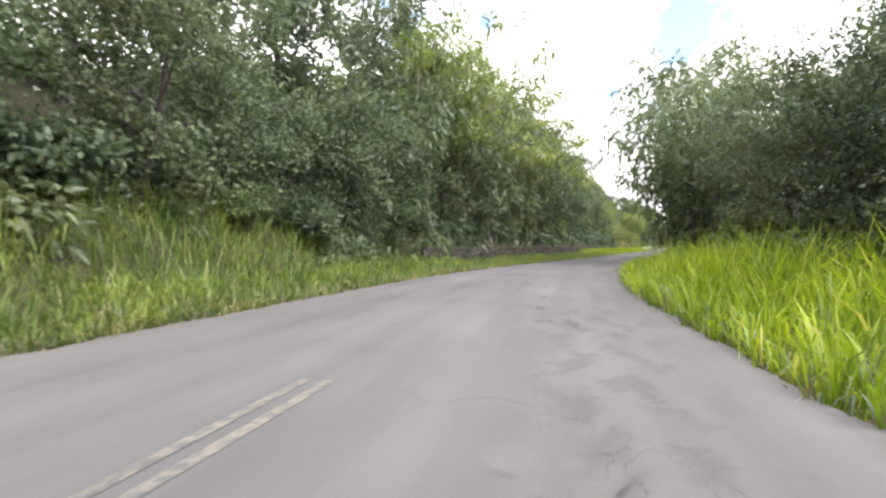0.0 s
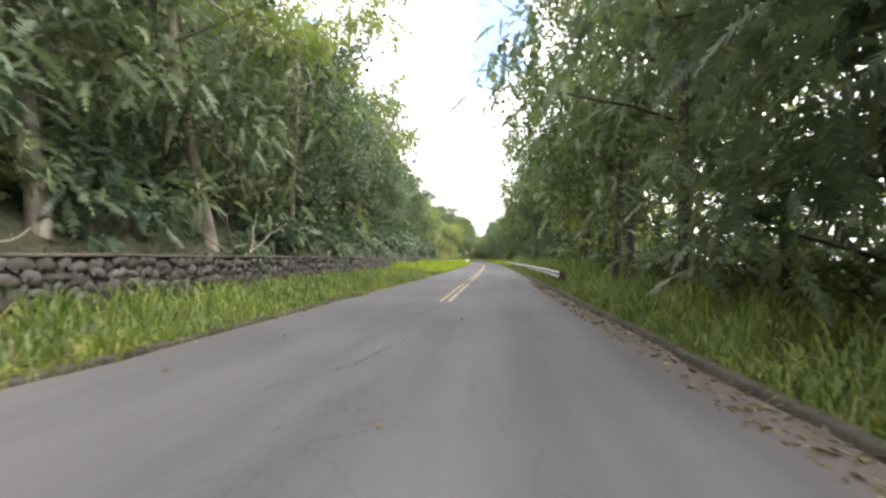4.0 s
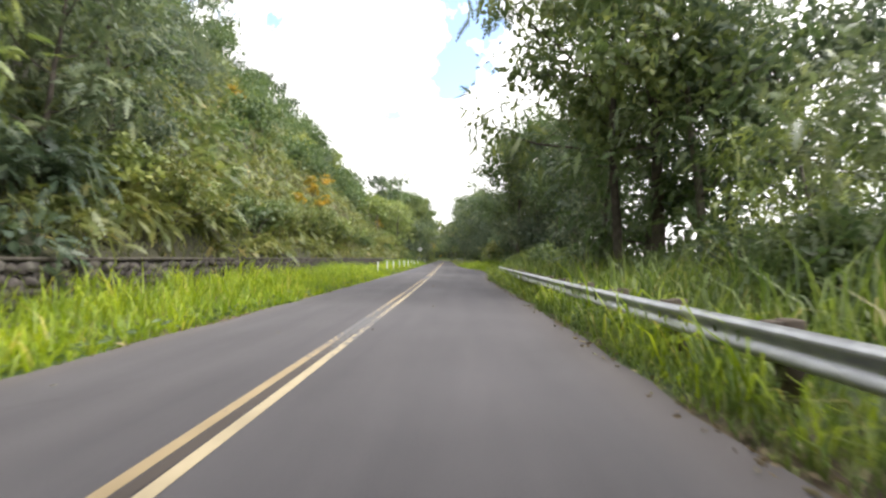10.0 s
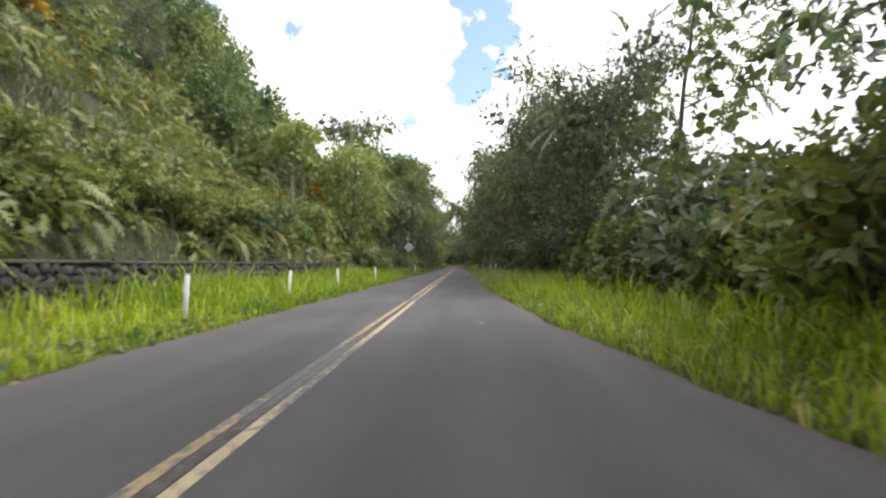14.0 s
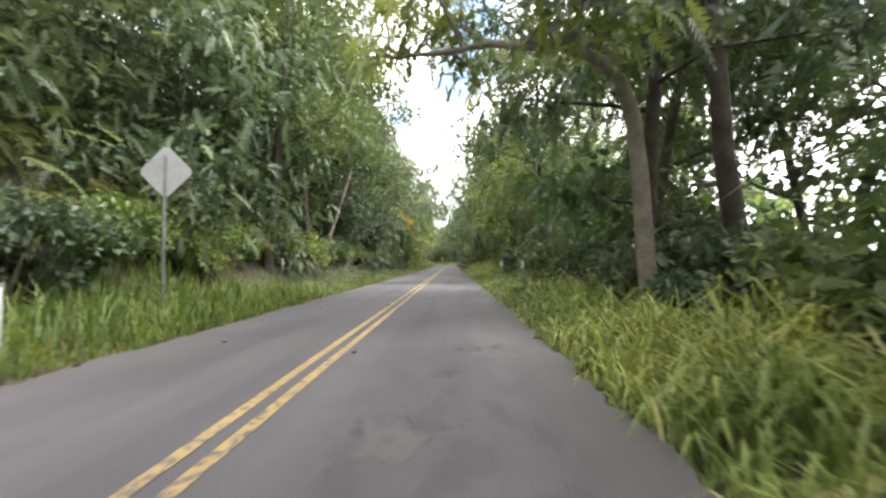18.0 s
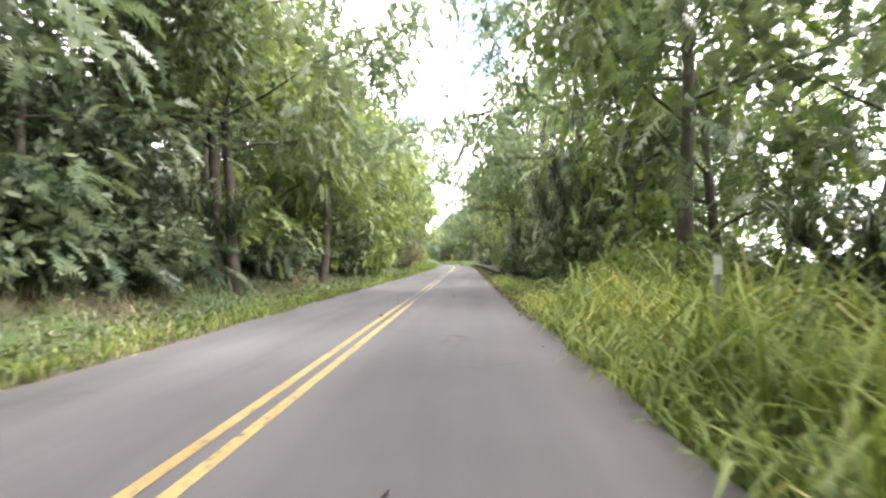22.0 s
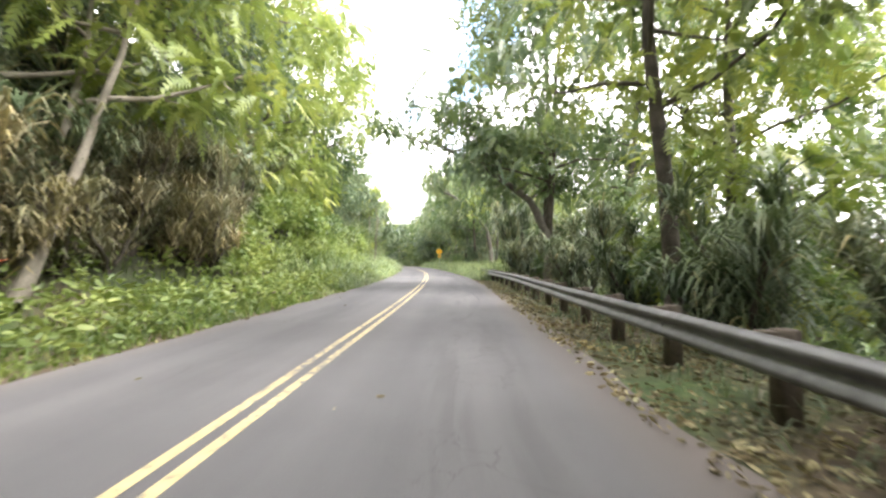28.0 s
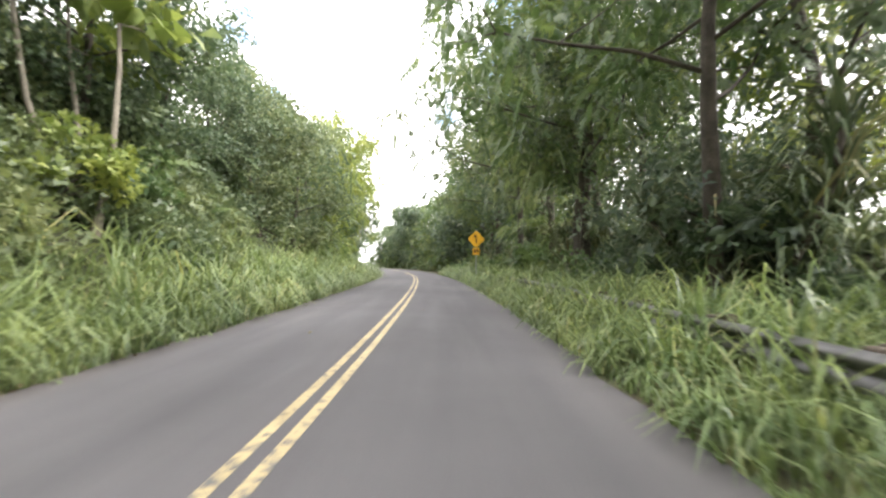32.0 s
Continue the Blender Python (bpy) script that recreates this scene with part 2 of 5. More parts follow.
def asphalt_material():
    m, nt, bsdf = material("worn_asphalt", 0.86)
    uv = nt.nodes.new("ShaderNodeUVMap").outputs[0]
    stretch = add(nt, "ShaderNodeMapping", Scale=(1.0, 0.08, 1.0))
    nt.links.new(uv, stretch.inputs[0])
    lanes = noise_out(nt, 1.3, 3.0, 0.5, stretch.outputs[0])
    patches = noise_out(nt, 0.22, 5.0, 0.55, uv)
    grit = noise_out(nt, 90.0, 4.0, 0.7, uv)
    c = ramp(nt, patches, (0.3, (0.097, 0.094, 0.097)), (0.7, (0.145, 0.141, 0.145)))
    c = mix(nt, 1.0, c, ramp(nt, lanes, (0.3, (0.78, 0.78, 0.79)), (0.7, (1.12, 1.11, 1.10))), "MULTIPLY")
    c = mix(nt, 1.0, c, ramp(nt, grit, (0.3, (0.8, 0.8, 0.8)), (0.75, (1.25, 1.24, 1.22))), "MULTIPLY")
    run = nt.nodes.new("ShaderNodeSeparateXYZ")
    nt.links.new(uv, run.inputs[0])
    newer = nt.nodes.new("ShaderNodeMapRange")
    for slot, value in ((1, 62.0), (2, 98.0), (3, 0.0), (4, 1.0)):
        newer.inputs[slot].default_value = value
    nt.links.new(run.outputs[1], newer.inputs[0])
    older = nt.nodes.new("ShaderNodeMapRange")
    for slot, value in ((1, 172.0), (2, 205.0), (3, 1.0), (4, 0.0)):
        older.inputs[slot].default_value = value
    nt.links.new(run.outputs[1], older.inputs[0])
    third = nt.nodes.new("ShaderNodeMapRange")
    for slot, value in ((1, 282.0), (2, 300.0), (3, 0.0), (4, 0.5)):
        third.inputs[slot].default_value = value
    nt.links.new(run.outputs[1], third.inputs[0])
    dark_run = mix(nt, 1.0, mix(nt, 1.0, newer.outputs[0], older.outputs[0], "MULTIPLY"), third.outputs[0], "ADD")
    c = mix(nt, dark_run, c, mix(nt, 1.0, c, (0.6, 0.585, 0.6), "MULTIPLY"))
    wear = nt.nodes.new("ShaderNodeVertexColor")
    wear.layer_name = "wear"
    part_rgb = nt.nodes.new("ShaderNodeSeparateColor")
    nt.links.new(wear.outputs[0], part_rgb.inputs[0])
    gravel = ramp(nt, grit, (0.3, (0.072, 0.069, 0.068)), (0.7, (0.165, 0.158, 0.153)))
    c = mix(nt, part_rgb.outputs[0], c, gravel)
    # green channel: dark rough specks, and the shadow painted round pothole edges
    c = mix(nt, part_rgb.outputs[1], c, (0.040, 0.038, 0.038))
    c = mix(nt, part_rgb.outputs[2], c, (0.135, 0.108, 0.09))
    cells = add(nt, "ShaderNodeTexVoronoi", Scale=2.3)
    cells.feature = "DISTANCE_TO_EDGE"
    wob = add(nt, "ShaderNodeTexNoise", Scale=1.2, Detail=5.0)
    nt.links.new(uv, wob.inputs["Vector"])
    shift = add(nt, "ShaderNodeVectorMath")
    shift.operation = "ADD"
    nt.links.new(uv, shift.inputs[0])
    nt.links.new(wob.outputs[1], shift.inputs[1])
    nt.links.new(shift.outputs[0], cells.inputs["Vector"])
    crack = ramp(nt, cells.outputs[0], (0.0, (0.75, 0.75, 0.75)), (0.016, (0, 0, 0)))
    where = ramp(nt, noise_out(nt, 0.7, 3.0, 0.5, uv), (0.42, (0, 0, 0)), (0.55, (1, 1, 1)))
    where = mix(nt, 1.0, where, wear.outputs[1], "MULTIPLY")
    c = mix(nt, mix(nt, 1.0, crack, where, "MULTIPLY"), c, (0.04, 0.038, 0.036))
    seam = add(nt, "ShaderNodeTexVoronoi", Scale=0.16)
    seam.feature = "DISTANCE_TO_EDGE"
    nt.links.new(shift.outputs[0], seam.inputs["Vector"])
    line = ramp(nt, seam.outputs[0], (0.0, (0.5, 0.5, 0.5)), (0.0022, (0, 0, 0)))
    c = mix(nt, mix(nt, 1.0, line, ramp(nt, noise_out(nt, 0.3, 2.0, 0.5, uv), (0.5, (0, 0, 0)), (0.6, (1, 1, 1))), "MULTIPLY"), c, (0.05, 0.048, 0.046))
    nt.links.new(c, bsdf.inputs["Base Color"])
    bump(nt, bsdf, grit, 0.35, 0.006)
    return m


ASPHALT = asphalt_material()


def paint_material(name, colour, worn=0.5):
    m, nt, bsdf = material(name, 0.7)
    uv = nt.nodes.new("ShaderNodeUVMap").outputs[0]
    chips = noise_out(nt, 9.0, 6.0, 0.7, uv)
    spread = noise_out(nt, 0.16, 3.0, 0.5, uv)
    hole = mix(nt, 1.0, chips, spread, "ADD")
    tone = ramp(nt, noise_out(nt, 1.5, 4.0, 0.6, uv), (0.3, tuple(v * 0.72 for v in colour)), (0.7, colour))
    c = mix(nt, ramp(nt, hole, (worn - 0.06, (1, 1, 1)), (worn + 0.06, (0, 0, 0))), tone, (0.10, 0.098, 0.098))
    nt.links.new(c, bsdf.inputs["Base Color"])
    return m


YELLOW_PAINT = paint_material("yellow_road_paint", (0.48, 0.34, 0.135), 0.91)
FADED_PAINT = paint_material("faded_yellow_road_paint", (0.50, 0.40, 0.21), 0.92)
THIN_PAINT = paint_material("thin_yellow_road_paint", (0.40, 0.31, 0.16), 0.99)
PALE_PAINT = paint_material("pale_yellow_road_paint", (0.46, 0.38, 0.235), 0.93)
SCUFFED_PAINT = paint_material("scuffed_yellow_road_paint", (0.37, 0.28, 0.15), 0.99)
RESIDUE = paint_material("brown_paint_residue", (0.062, 0.048, 0.038), 0.97)
WORN_WHITE = paint_material("worn_white_road_paint", (0.45, 0.44, 0.42), 1.05)
WHITE_PAINT = paint_material("white_road_paint", (0.62, 0.61, 0.58), 0.8)


def plain_material(name, colour, rough=0.6, metal=0.0, spots=0.25, scale=8.0):
    m, nt, bsdf = material(name, rough, metal)
    big, fine = noise_out(nt, scale * 0.2, 4.0), noise_out(nt, scale, 6.0, 0.65)
    low = tuple(v * (1 - spots) for v in colour)
    c = mix(nt, 1.0, ramp(nt, big, (0.3, low), (0.7, colour)), ramp(nt, fine, (0.3, (1 - spots,) * 3), (0.6, (1, 1, 1))), "MULTIPLY")
    nt.links.new(c, bsdf.inputs["Base Color"])
    bump(nt, bsdf, fine, 0.15, 0.004)
    return m


GALVANISED = plain_material("galvanised_steel", (0.50, 0.52, 0.53), 0.45, 0.75, 0.3, 5.0)
DARK_STEEL = plain_material("weathered_dark_steel", (0.22, 0.215, 0.215), 0.5, 0.6, 0.4, 5.0)
TIMBER = plain_material("weathered_timber", (0.14, 0.11, 0.085), 0.9, 0.0, 0.45, 14.0)
WHITE_METAL = plain_material("white_painted_metal", (0.72, 0.73, 0.72), 0.5, 0.0, 0.12)
SIGN_BACK = plain_material("bare_aluminium", (0.55, 0.56, 0.57), 0.5, 0.3, 0.15)
SIGN_YELLOW = plain_material("yellow_sign_sheeting", (0.80, 0.43, 0.02), 0.5, 0.0, 0.12)
BLACK_INK = plain_material("black_sheeting", (0.015, 0.015, 0.015), 0.5)
CONCRETE = plain_material("mossy_concrete", (0.115, 0.10, 0.08), 0.95, 0.0, 0.5, 7.0)
ORANGE_TAPE = plain_material("orange_rope", (0.75, 0.13, 0.03), 0.6)
STAKE_YELLOW = plain_material("yellow_stake", (0.70, 0.52, 0.06), 0.7)


def stone_material():
    m, nt, bsdf = material("lava_rock", 0.95)
    info = nt.nodes.new("ShaderNodeObjectInfo")
    geo = nt.nodes.new("ShaderNodeNewGeometry")
    both = mix(nt, 1.0, info.outputs["Random"], geo.outputs["Random Per Island"], "DIFFERENCE")
    base = ramp(nt, both, (0.0, (0.045, 0.039, 0.036)), (0.5, (0.072, 0.062, 0.057)), (1.0, (0.11, 0.095, 0.085)))
    fine = noise_out(nt, 14.0, 7.0, 0.7)
    c = mix(nt, ramp(nt, noise_out(nt, 2.2, 5.0), (0.55, (0, 0, 0)), (0.7, (0.8, 0.8, 0.8))), base, (0.17, 0.16, 0.135))
    c = mix(nt, 1.0, c, ramp(nt, fine, (0.3, (0.7, 0.7, 0.7)), (0.7, (1.15, 1.15, 1.15))), "MULTIPLY")
    nt.links.new(c, bsdf.inputs["Base Color"])
    bump(nt, bsdf, fine, 0.7, 0.02)
    return m


STONE = stone_material()


# ---- geometry helpers ----
rng = np.random.default_rng(7)


def mesh_of(name, verts, quads=None, tris=None, mat=None, smooth=False):
    """A mesh from arrays of corners and faces."""
    verts = np.asarray(verts, np.float32).reshape(-1, 3)
    quads = np.zeros((0, 4), np.int32) if quads is None else np.asarray(quads, np.int32).reshape(-1, 4)
    tris = np.zeros((0, 3), np.int32) if tris is None else np.asarray(tris, np.int32).reshape(-1, 3)
    me = bpy.data.meshes.new(name)
    me.vertices.add(len(verts))
    me.vertices.foreach_set("co", verts.ravel())
    me.loops.add(quads.size + tris.size)
    me.loops.foreach_set("vertex_index", np.concatenate([quads.ravel(), tris.ravel()]))
    me.polygons.add(len(quads) + len(tris))
    me.polygons.foreach_set("loop_start", np.concatenate([np.arange(len(quads)) * 4, quads.size + np.arange(len(tris)) * 3]).astype(np.int32))
    if smooth:
        me.polygons.foreach_set("use_smooth", np.ones(len(quads) + len(tris), bool))
    me.update(calc_edges=True)
    if mat:
        me.materials.append(mat)
    return me


def joined(*pieces):
    """Arrays (verts, quads, tris) put together."""
    vs, qs, ts, n = [], [], [], 0
    for v, q, t in pieces:
        vs.append(np.asarray(v, float).reshape(-1, 3))
        qs.append(np.asarray(q, int).reshape(-1, 4) + n)
        ts.append(np.asarray(t, int).reshape(-1, 3) + n)
        n += len(vs[-1])
    return np.concatenate(vs), np.concatenate(qs), np.concatenate(ts)


def thing(name, x, y, z, turn=0.0):
    ob = new(name)
    ob.empty_display_size = 0.2
    ob.matrix_basis = pose(x, y, z, 0, 0, turn)
    return ob


def part(name, data, parent, label=""):
    ob = new(name, data)
    ob.parent = parent
    return tagged(ob, label)


def box(sx, sy, sz, at=(0, 0, 0), bevel=0.1):
    """A block with its edges cut, standing on at: eight corners a level, four levels."""
    b = bevel * min(sx, sy, sz)
    vs, qs = [], []
    for z, inset in ((0, b), (b, 0), (sz - b, 0), (sz, b)):
        x, y = sx / 2 - inset, sy / 2 - inset
        for px, py in ((-x + b, -y), (x - b, -y), (x, -y + b), (x, y - b), (x - b, y), (-x + b, y), (-x, y - b), (-x, -y + b)):
            vs.append((at[0] + px, at[1] + py, at[2] + z))
    for k in range(3):
        for i in range(8):
            j = (i + 1) % 8
            qs.append((8 * k + i, 8 * k + j, 8 * k + 8 + j, 8 * k + 8 + i))
    for k, flip in ((0, True), (24, False)):
        for a in ((0, 1, 2, 7), (7, 2, 3, 6), (6, 3, 4, 5)):
            f = tuple(k + i for i in a)
            qs.append(f[::-1] if flip else f)
    return np.array(vs), np.array(qs), np.zeros((0, 3), int)


def tube(points, radii, sides=7):
    """A tapering tube along points, closed at its tip."""
    p, n = np.asarray(points, float), len(points)
    ahead = np.gradient(p, axis=0)
    ahead /= np.linalg.norm(ahead, axis=1, keepdims=True) + 1e-9
    side = np.cross(ahead, np.where(np.abs(ahead[:, 2:]) > 0.9, [[1.0, 0, 0]], [[0, 0, 1.0]]))
    side /= np.linalg.norm(side, axis=1, keepdims=True) + 1e-9
    up = np.cross(side, ahead)
    ang = np.linspace(0, 2 * np.pi, sides, endpoint=False)
    ring = side[:, None] * np.cos(ang)[None, :, None] + up[:, None] * np.sin(ang)[None, :, None]
    v = (p[:, None] + ring * np.asarray(radii, float)[:, None, None]).reshape(-1, 3)
    i, j = np.meshgrid(np.arange(n - 1), np.arange(sides), indexing="ij")
    a, b = i * sides + j, i * sides + (j + 1) % sides
    q = np.stack([a, b, b + sides, a + sides], -1).reshape(-1, 4)
    v = np.vstack([v, p[-1:]])
    last = (n - 1) * sides
    t = [(last + k, last + (k + 1) % sides, len(v) - 1) for k in range(sides)]
    return v, q, np.array(t)


def unit(v):
    return v / (np.linalg.norm(v, axis=-1, keepdims=True) + 1e-9)


def leaves_at(p, axis, length, width, r):
    """Oval pointed leaves, each folded a little along its rib."""
    n = len(p)
    b = unit(np.cross(axis, unit(r.normal(size=(n, 3)))))
    nor = np.cross(axis, b)
    length, width = np.broadcast_to(length, n)[:, None], np.broadcast_to(width, n)[:, None]
    low = p + axis * length * 0.22 - nor * width * 0.12
    high = p + axis * length * 0.62 - nor * (width * 0.28 + length * 0.03)
    tip = p + axis * length - nor * length * 0.16
    v = np.stack([p, low + b * width * 0.38, high + b * width * 0.42, tip, high - b * width * 0.42, low - b * width * 0.38, p + axis * length * 0.55], 1).reshape(-1, 3)
    k = np.arange(n)[:, None] * 7
    return v, np.concatenate([k + [[0, 1, 2, 6]], k + [[0, 6, 4, 5]]]), np.concatenate([k + [[6, 2, 3]], k + [[6, 3, 4]]])


def sprays_at(p, axis, length, width, r):
    """Pairs of small leaflets that part from one point."""
    n = len(p)
    b = unit(np.cross(axis, unit(r.normal(size=(n, 3)))))
    nor = np.cross(axis, b)
    length, width = np.broadcast_to(length, n)[:, None], np.broadcast_to(width, n)[:, None]
    out = []
    for side, push in ((1, 0.0), (-1, 0.35)):
        way = unit(axis + b * side * r.uniform(0.35, 0.8, (n, 1)) - nor * r.uniform(0, 0.4, (n, 1)))
        root = p + axis * length * push * r.uniform(0.3, 1.2, (n, 1))
        over = unit(np.cross(way, nor + r.normal(size=(n, 3)) * 0.35))
        out.append(np.stack([root, root + way * length * 0.5 + over * width * 0.75, root + way * length * 0.95], 1))
    v = np.concatenate(out).reshape(-1, 3)
    return v, np.zeros((0, 4), int), np.arange(6 * n).reshape(-1, 3)


def fronds_at(p, axis, length, width, r, pairs=8):
    """Feathery fronds: a drooping rib with leaflets on both sides, all one piece."""
    n = len(p)
    flat = unit(np.array([[0, 0, 1.0]]) + r.normal(size=(n, 3)) * 0.55)
    b = unit(np.cross(axis, flat))
    length, width = np.broadcast_to(length, n)[:, None], np.broadcast_to(width, n)[:, None]
    sag = r.uniform(0.15, 0.6, (n, 1))
    down = np.array([[0, 0, -1.0]])

    def rib(u):
        return p + axis * length * u + down * length * sag * u * u
    spine = [rib(i / pairs) for i in range(pairs + 1)]
    tips = []
    for side in (1, -1):
        for i in range(pairs):
            u = (i + 0.6) / pairs
            reach = width * math.sin(math.pi * (0.22 + 0.72 * u)) * r.uniform(0.75, 1.2, (n, 1))
            tips.append(rib(u) + (b * side * 0.9 + axis * 0.55) * reach + down * reach * r.uniform(0.05, 0.5, (n, 1)))
    v = np.stack(spine + tips, 1).reshape(-1, 3)
    m = 3 * pairs + 1
    k = np.arange(n)[:, None] * m
    t = [k + [[i, i + 1, pairs + 1 + i]] for i in range(pairs)] + [k + [[i + 1, i, 2 * pairs + 1 + i]] for i in range(pairs)]
    return v, np.zeros((0, 4), int), np.concatenate(t)


def leaf_cloud(centres, radii, n, length, width, droop, r, shell=0.55, squash=0.8, broad=False, frond=False):
    """n leaves on and in clumps, pointing outwards and down."""
    centres, radii = np.asarray(centres, float).reshape(-1, 3), np.asarray(radii, float)
    weight = radii**2
    k = r.choice(len(centres), n, p=weight / weight.sum())
    d = unit(r.normal(size=(n, 3)))
    d[:, 2] = np.where((d[:, 2] < -0.3) & (r.random(n) < 0.6), -d[:, 2], d[:, 2])
    rad = radii[k] * (shell + (1.12 - shell) * r.random(n))
    p = centres[k] + d * rad[:, None] * [1, 1, squash]
    axis = unit(d * 0.8 + r.normal(size=(n, 3)) * 0.5 + [0, 0, -droop])
    size = r.uniform(0.65, 1.3, n)
    if frond:
        few = n // 5
        outer = fronds_at(p[:few], axis[:few], length * 2.9 * size[:few], length * 0.8 * size[:few], r)
        n, length, width = n // 2, length * 1.15, width * 1.2
    else:
        outer = (leaves_at if broad else sprays_at)(p, axis, length * size, width * size, r)
    n = n // 3
    k = r.choice(len(centres), n, p=weight / weight.sum())
    p = centres[k] + unit(r.normal(size=(n, 3))) * (radii[k] * 0.6 * r.random(n))[:, None]
    return joined(outer, leaves_at(p, unit(r.normal(size=(n, 3)) + [0, 0, -droop]), length * 1.15, width * 1.5, r))


def blades(p, length, width, lean, bend, r, turn=None, fine=True):
    """Grass blades, leaning and bending over: one or two quads and a pointed tip."""
    n = len(p)
    a = r.uniform(0, 2 * np.pi, n) if turn is None else turn
    out = np.stack([np.cos(a), np.sin(a), np.zeros(n)], 1)
    f = a + np.pi / 2 + r.normal(0, 0.5, n)
    across = np.stack([np.cos(f), np.sin(f), np.zeros(n)], 1) * np.broadcast_to(width, n)[:, None] / 2
    length = np.broadcast_to(length, n)[:, None]
    lean, bend = np.broadcast_to(lean, n)[:, None], np.broadcast_to(bend, n)[:, None]
    up = np.array([[0, 0, 1.0]])
    m1 = p + length * (up * 0.42 + out * lean * 0.32)
    m2 = p + length * (up * (0.78 - 0.22 * bend) + out * np.minimum(0.6, lean * 0.75 + bend * 0.18))
    tip = p + length * (up * np.maximum(0.14, 1.0 - 0.75 * bend) + out * np.minimum(0.85, lean * 1.0 + bend * 0.55))
    if not fine:
        mid = (m1 + m2) / 2
        v = np.stack([p - across * 0.8, p + across * 0.8, mid + across, mid - across, tip], 1).reshape(-1, 3)
        k = np.arange(n)[:, None] * 5
        return v, k + [[0, 1, 2, 3]], k + [[3, 2, 4]]
    v = np.stack([p - across * 0.7, p + across * 0.7, m1 + across, m1 - across, m2 + across * 0.75, m2 - across * 0.75, tip], 1).reshape(-1, 3)
    k = np.arange(n)[:, None] * 7
    return v, np.concatenate([k + [[0, 1, 2, 3]], k + [[3, 2, 4, 5]]]), k + [[5, 4, 6]]


# ---- the lie of the land ----
def edge_left(s):
    return np.interp(s, [-30, 0, 10, 22, 35, 560], [-5.2, -4.4, -3.9, -3.3, -2.95, -2.95])


def edge_right(s):
    return np.interp(s, [-30, 0, 12, 25, 45, 70, 82, 104, 122, 133, 142, 152, 165, 205, 250, 290, 318, 333, 350, 560],
                    [4.6, 4.4, 4.0, 4.0, 3.8, 3.6, 3.65, 3.75, 3.8, 4.9, 5.0, 3.6, 3.0, 3.15, 3.2, 3.45, 3.4, 2.95, 2.95, 2.95])


WALL_L, WALL_S0, WALL_S1, WALL_H = -7.9, 25.0, 178.0, 1.2


def bank_foot(s):
    return np.interp(s, [-40, 10, 22, 176, 186, 230, 285, 300, 560], [6.0, 6.4, 8.2, 8.2, 7.2, 5.6, 6.2, 5.4, 5.2])


def soft_noise(x, y, scale):
    a = np.sin(x / scale * 1.7 + 2.1 * np.sin(y / scale * 0.9)) + np.sin(y / scale * 1.3 + 1.7 * np.sin(x / scale * 1.1 + 0.5))
    b = np.sin(x / scale * 3.9 + 1.3) * np.sin(y / scale * 4.3 + 0.7)
    return (a + 0.6 * b) / 2.6


def ground_z(s, l):
    s, l = np.asarray(s, float), np.asarray(l, float)
    left = np.clip(-l - bank_foot(s), 0, None)
    steep = np.interp(s, [-40, 20, 45, 60, 200, 232, 280, 300, 345, 380], [0.75, 0.8, 0.9, 1.15, 1.15, 0.62, 0.6, 1.5, 1.3, 0.8])
    top = np.interp(s, [-40, 30, 60, 85, 175, 212, 245, 300, 340, 560], [9, 11, 24, 33, 31, 27, 14, 10, 9, 10])
    ledge = np.where((s > WALL_S0) & (s < WALL_S1), 1.0 * np.clip(left / 0.25, 0, 1), 0.0)
    rise = steep * left
    rise = np.where(rise > top, top + (rise - top) * 0.12, rise)
    rise = np.minimum(rise, top * 1.5)
    rough = soft_noise(s, l, 9.0) * np.clip(left / 8, 0, 1.3)
    right = np.clip(l - np.interp(s, [0, 25, 60, 110, 130, 200, 245, 340], [14, 9, 7.5, 9, 11, 8, 6.6, 7.5]), 0, None)
    drop = -np.minimum(right * 0.42, 9.0 + 0.01 * right) + soft_noise(s, l, 7.0) * 0.25 * np.clip(right / 4, 0, 1)
    verge = -0.04 - 0.02 * np.clip(np.abs(l) - 3, 0, 3)
    under = np.where((l > edge_left(s) - 0.05) & (l < edge_right(s) + 0.05), -0.09, 0.0)
    swell = soft_noise(s * 1.0, l * 3.0, 3.0) * 0.06 * np.clip((np.abs(l) - 4.2) / 2, 0, 1)
    return verge + ledge + rise + rough + drop + under + swell


def place(s, l):
    x, y = on_road(s, l)
    return np.stack([x, y, ground_z(s, l)], -1)


def strip(name, ss, offsets, height, mat, uv=True, smooth=True):
    """A sheet along the road; offsets(s) gives its places across, height(s, l) its height."""
    ls = np.array([offsets(s) for s in ss])
    s2 = np.repeat(np.asarray(ss)[:, None], ls.shape[1], 1)
    x, y = on_road(s2, ls)
    z = height(s2, ls)
    v = np.stack([x, y, z], -1).reshape(-1, 3)
    n, m = ls.shape
    i, j = np.meshgrid(np.arange(n - 1), np.arange(m - 1), indexing="ij")
    a = (i * m + j).ravel()
    me = mesh_of(name, v, np.stack([a, a + 1, a + m + 1, a + m], 1), None, mat, smooth)
    if uv:
        layer = me.uv_layers.new(name="UVMap")
        idx = np.zeros(len(me.loops), np.int32)
        me.loops.foreach_get("vertex_index", idx)
        layer.data.foreach_set("uv", np.stack([ls.ravel()[idx], s2.ravel()[idx]], 1).astype(np.float32).ravel())
    return me, s2.ravel(), ls.ravel()


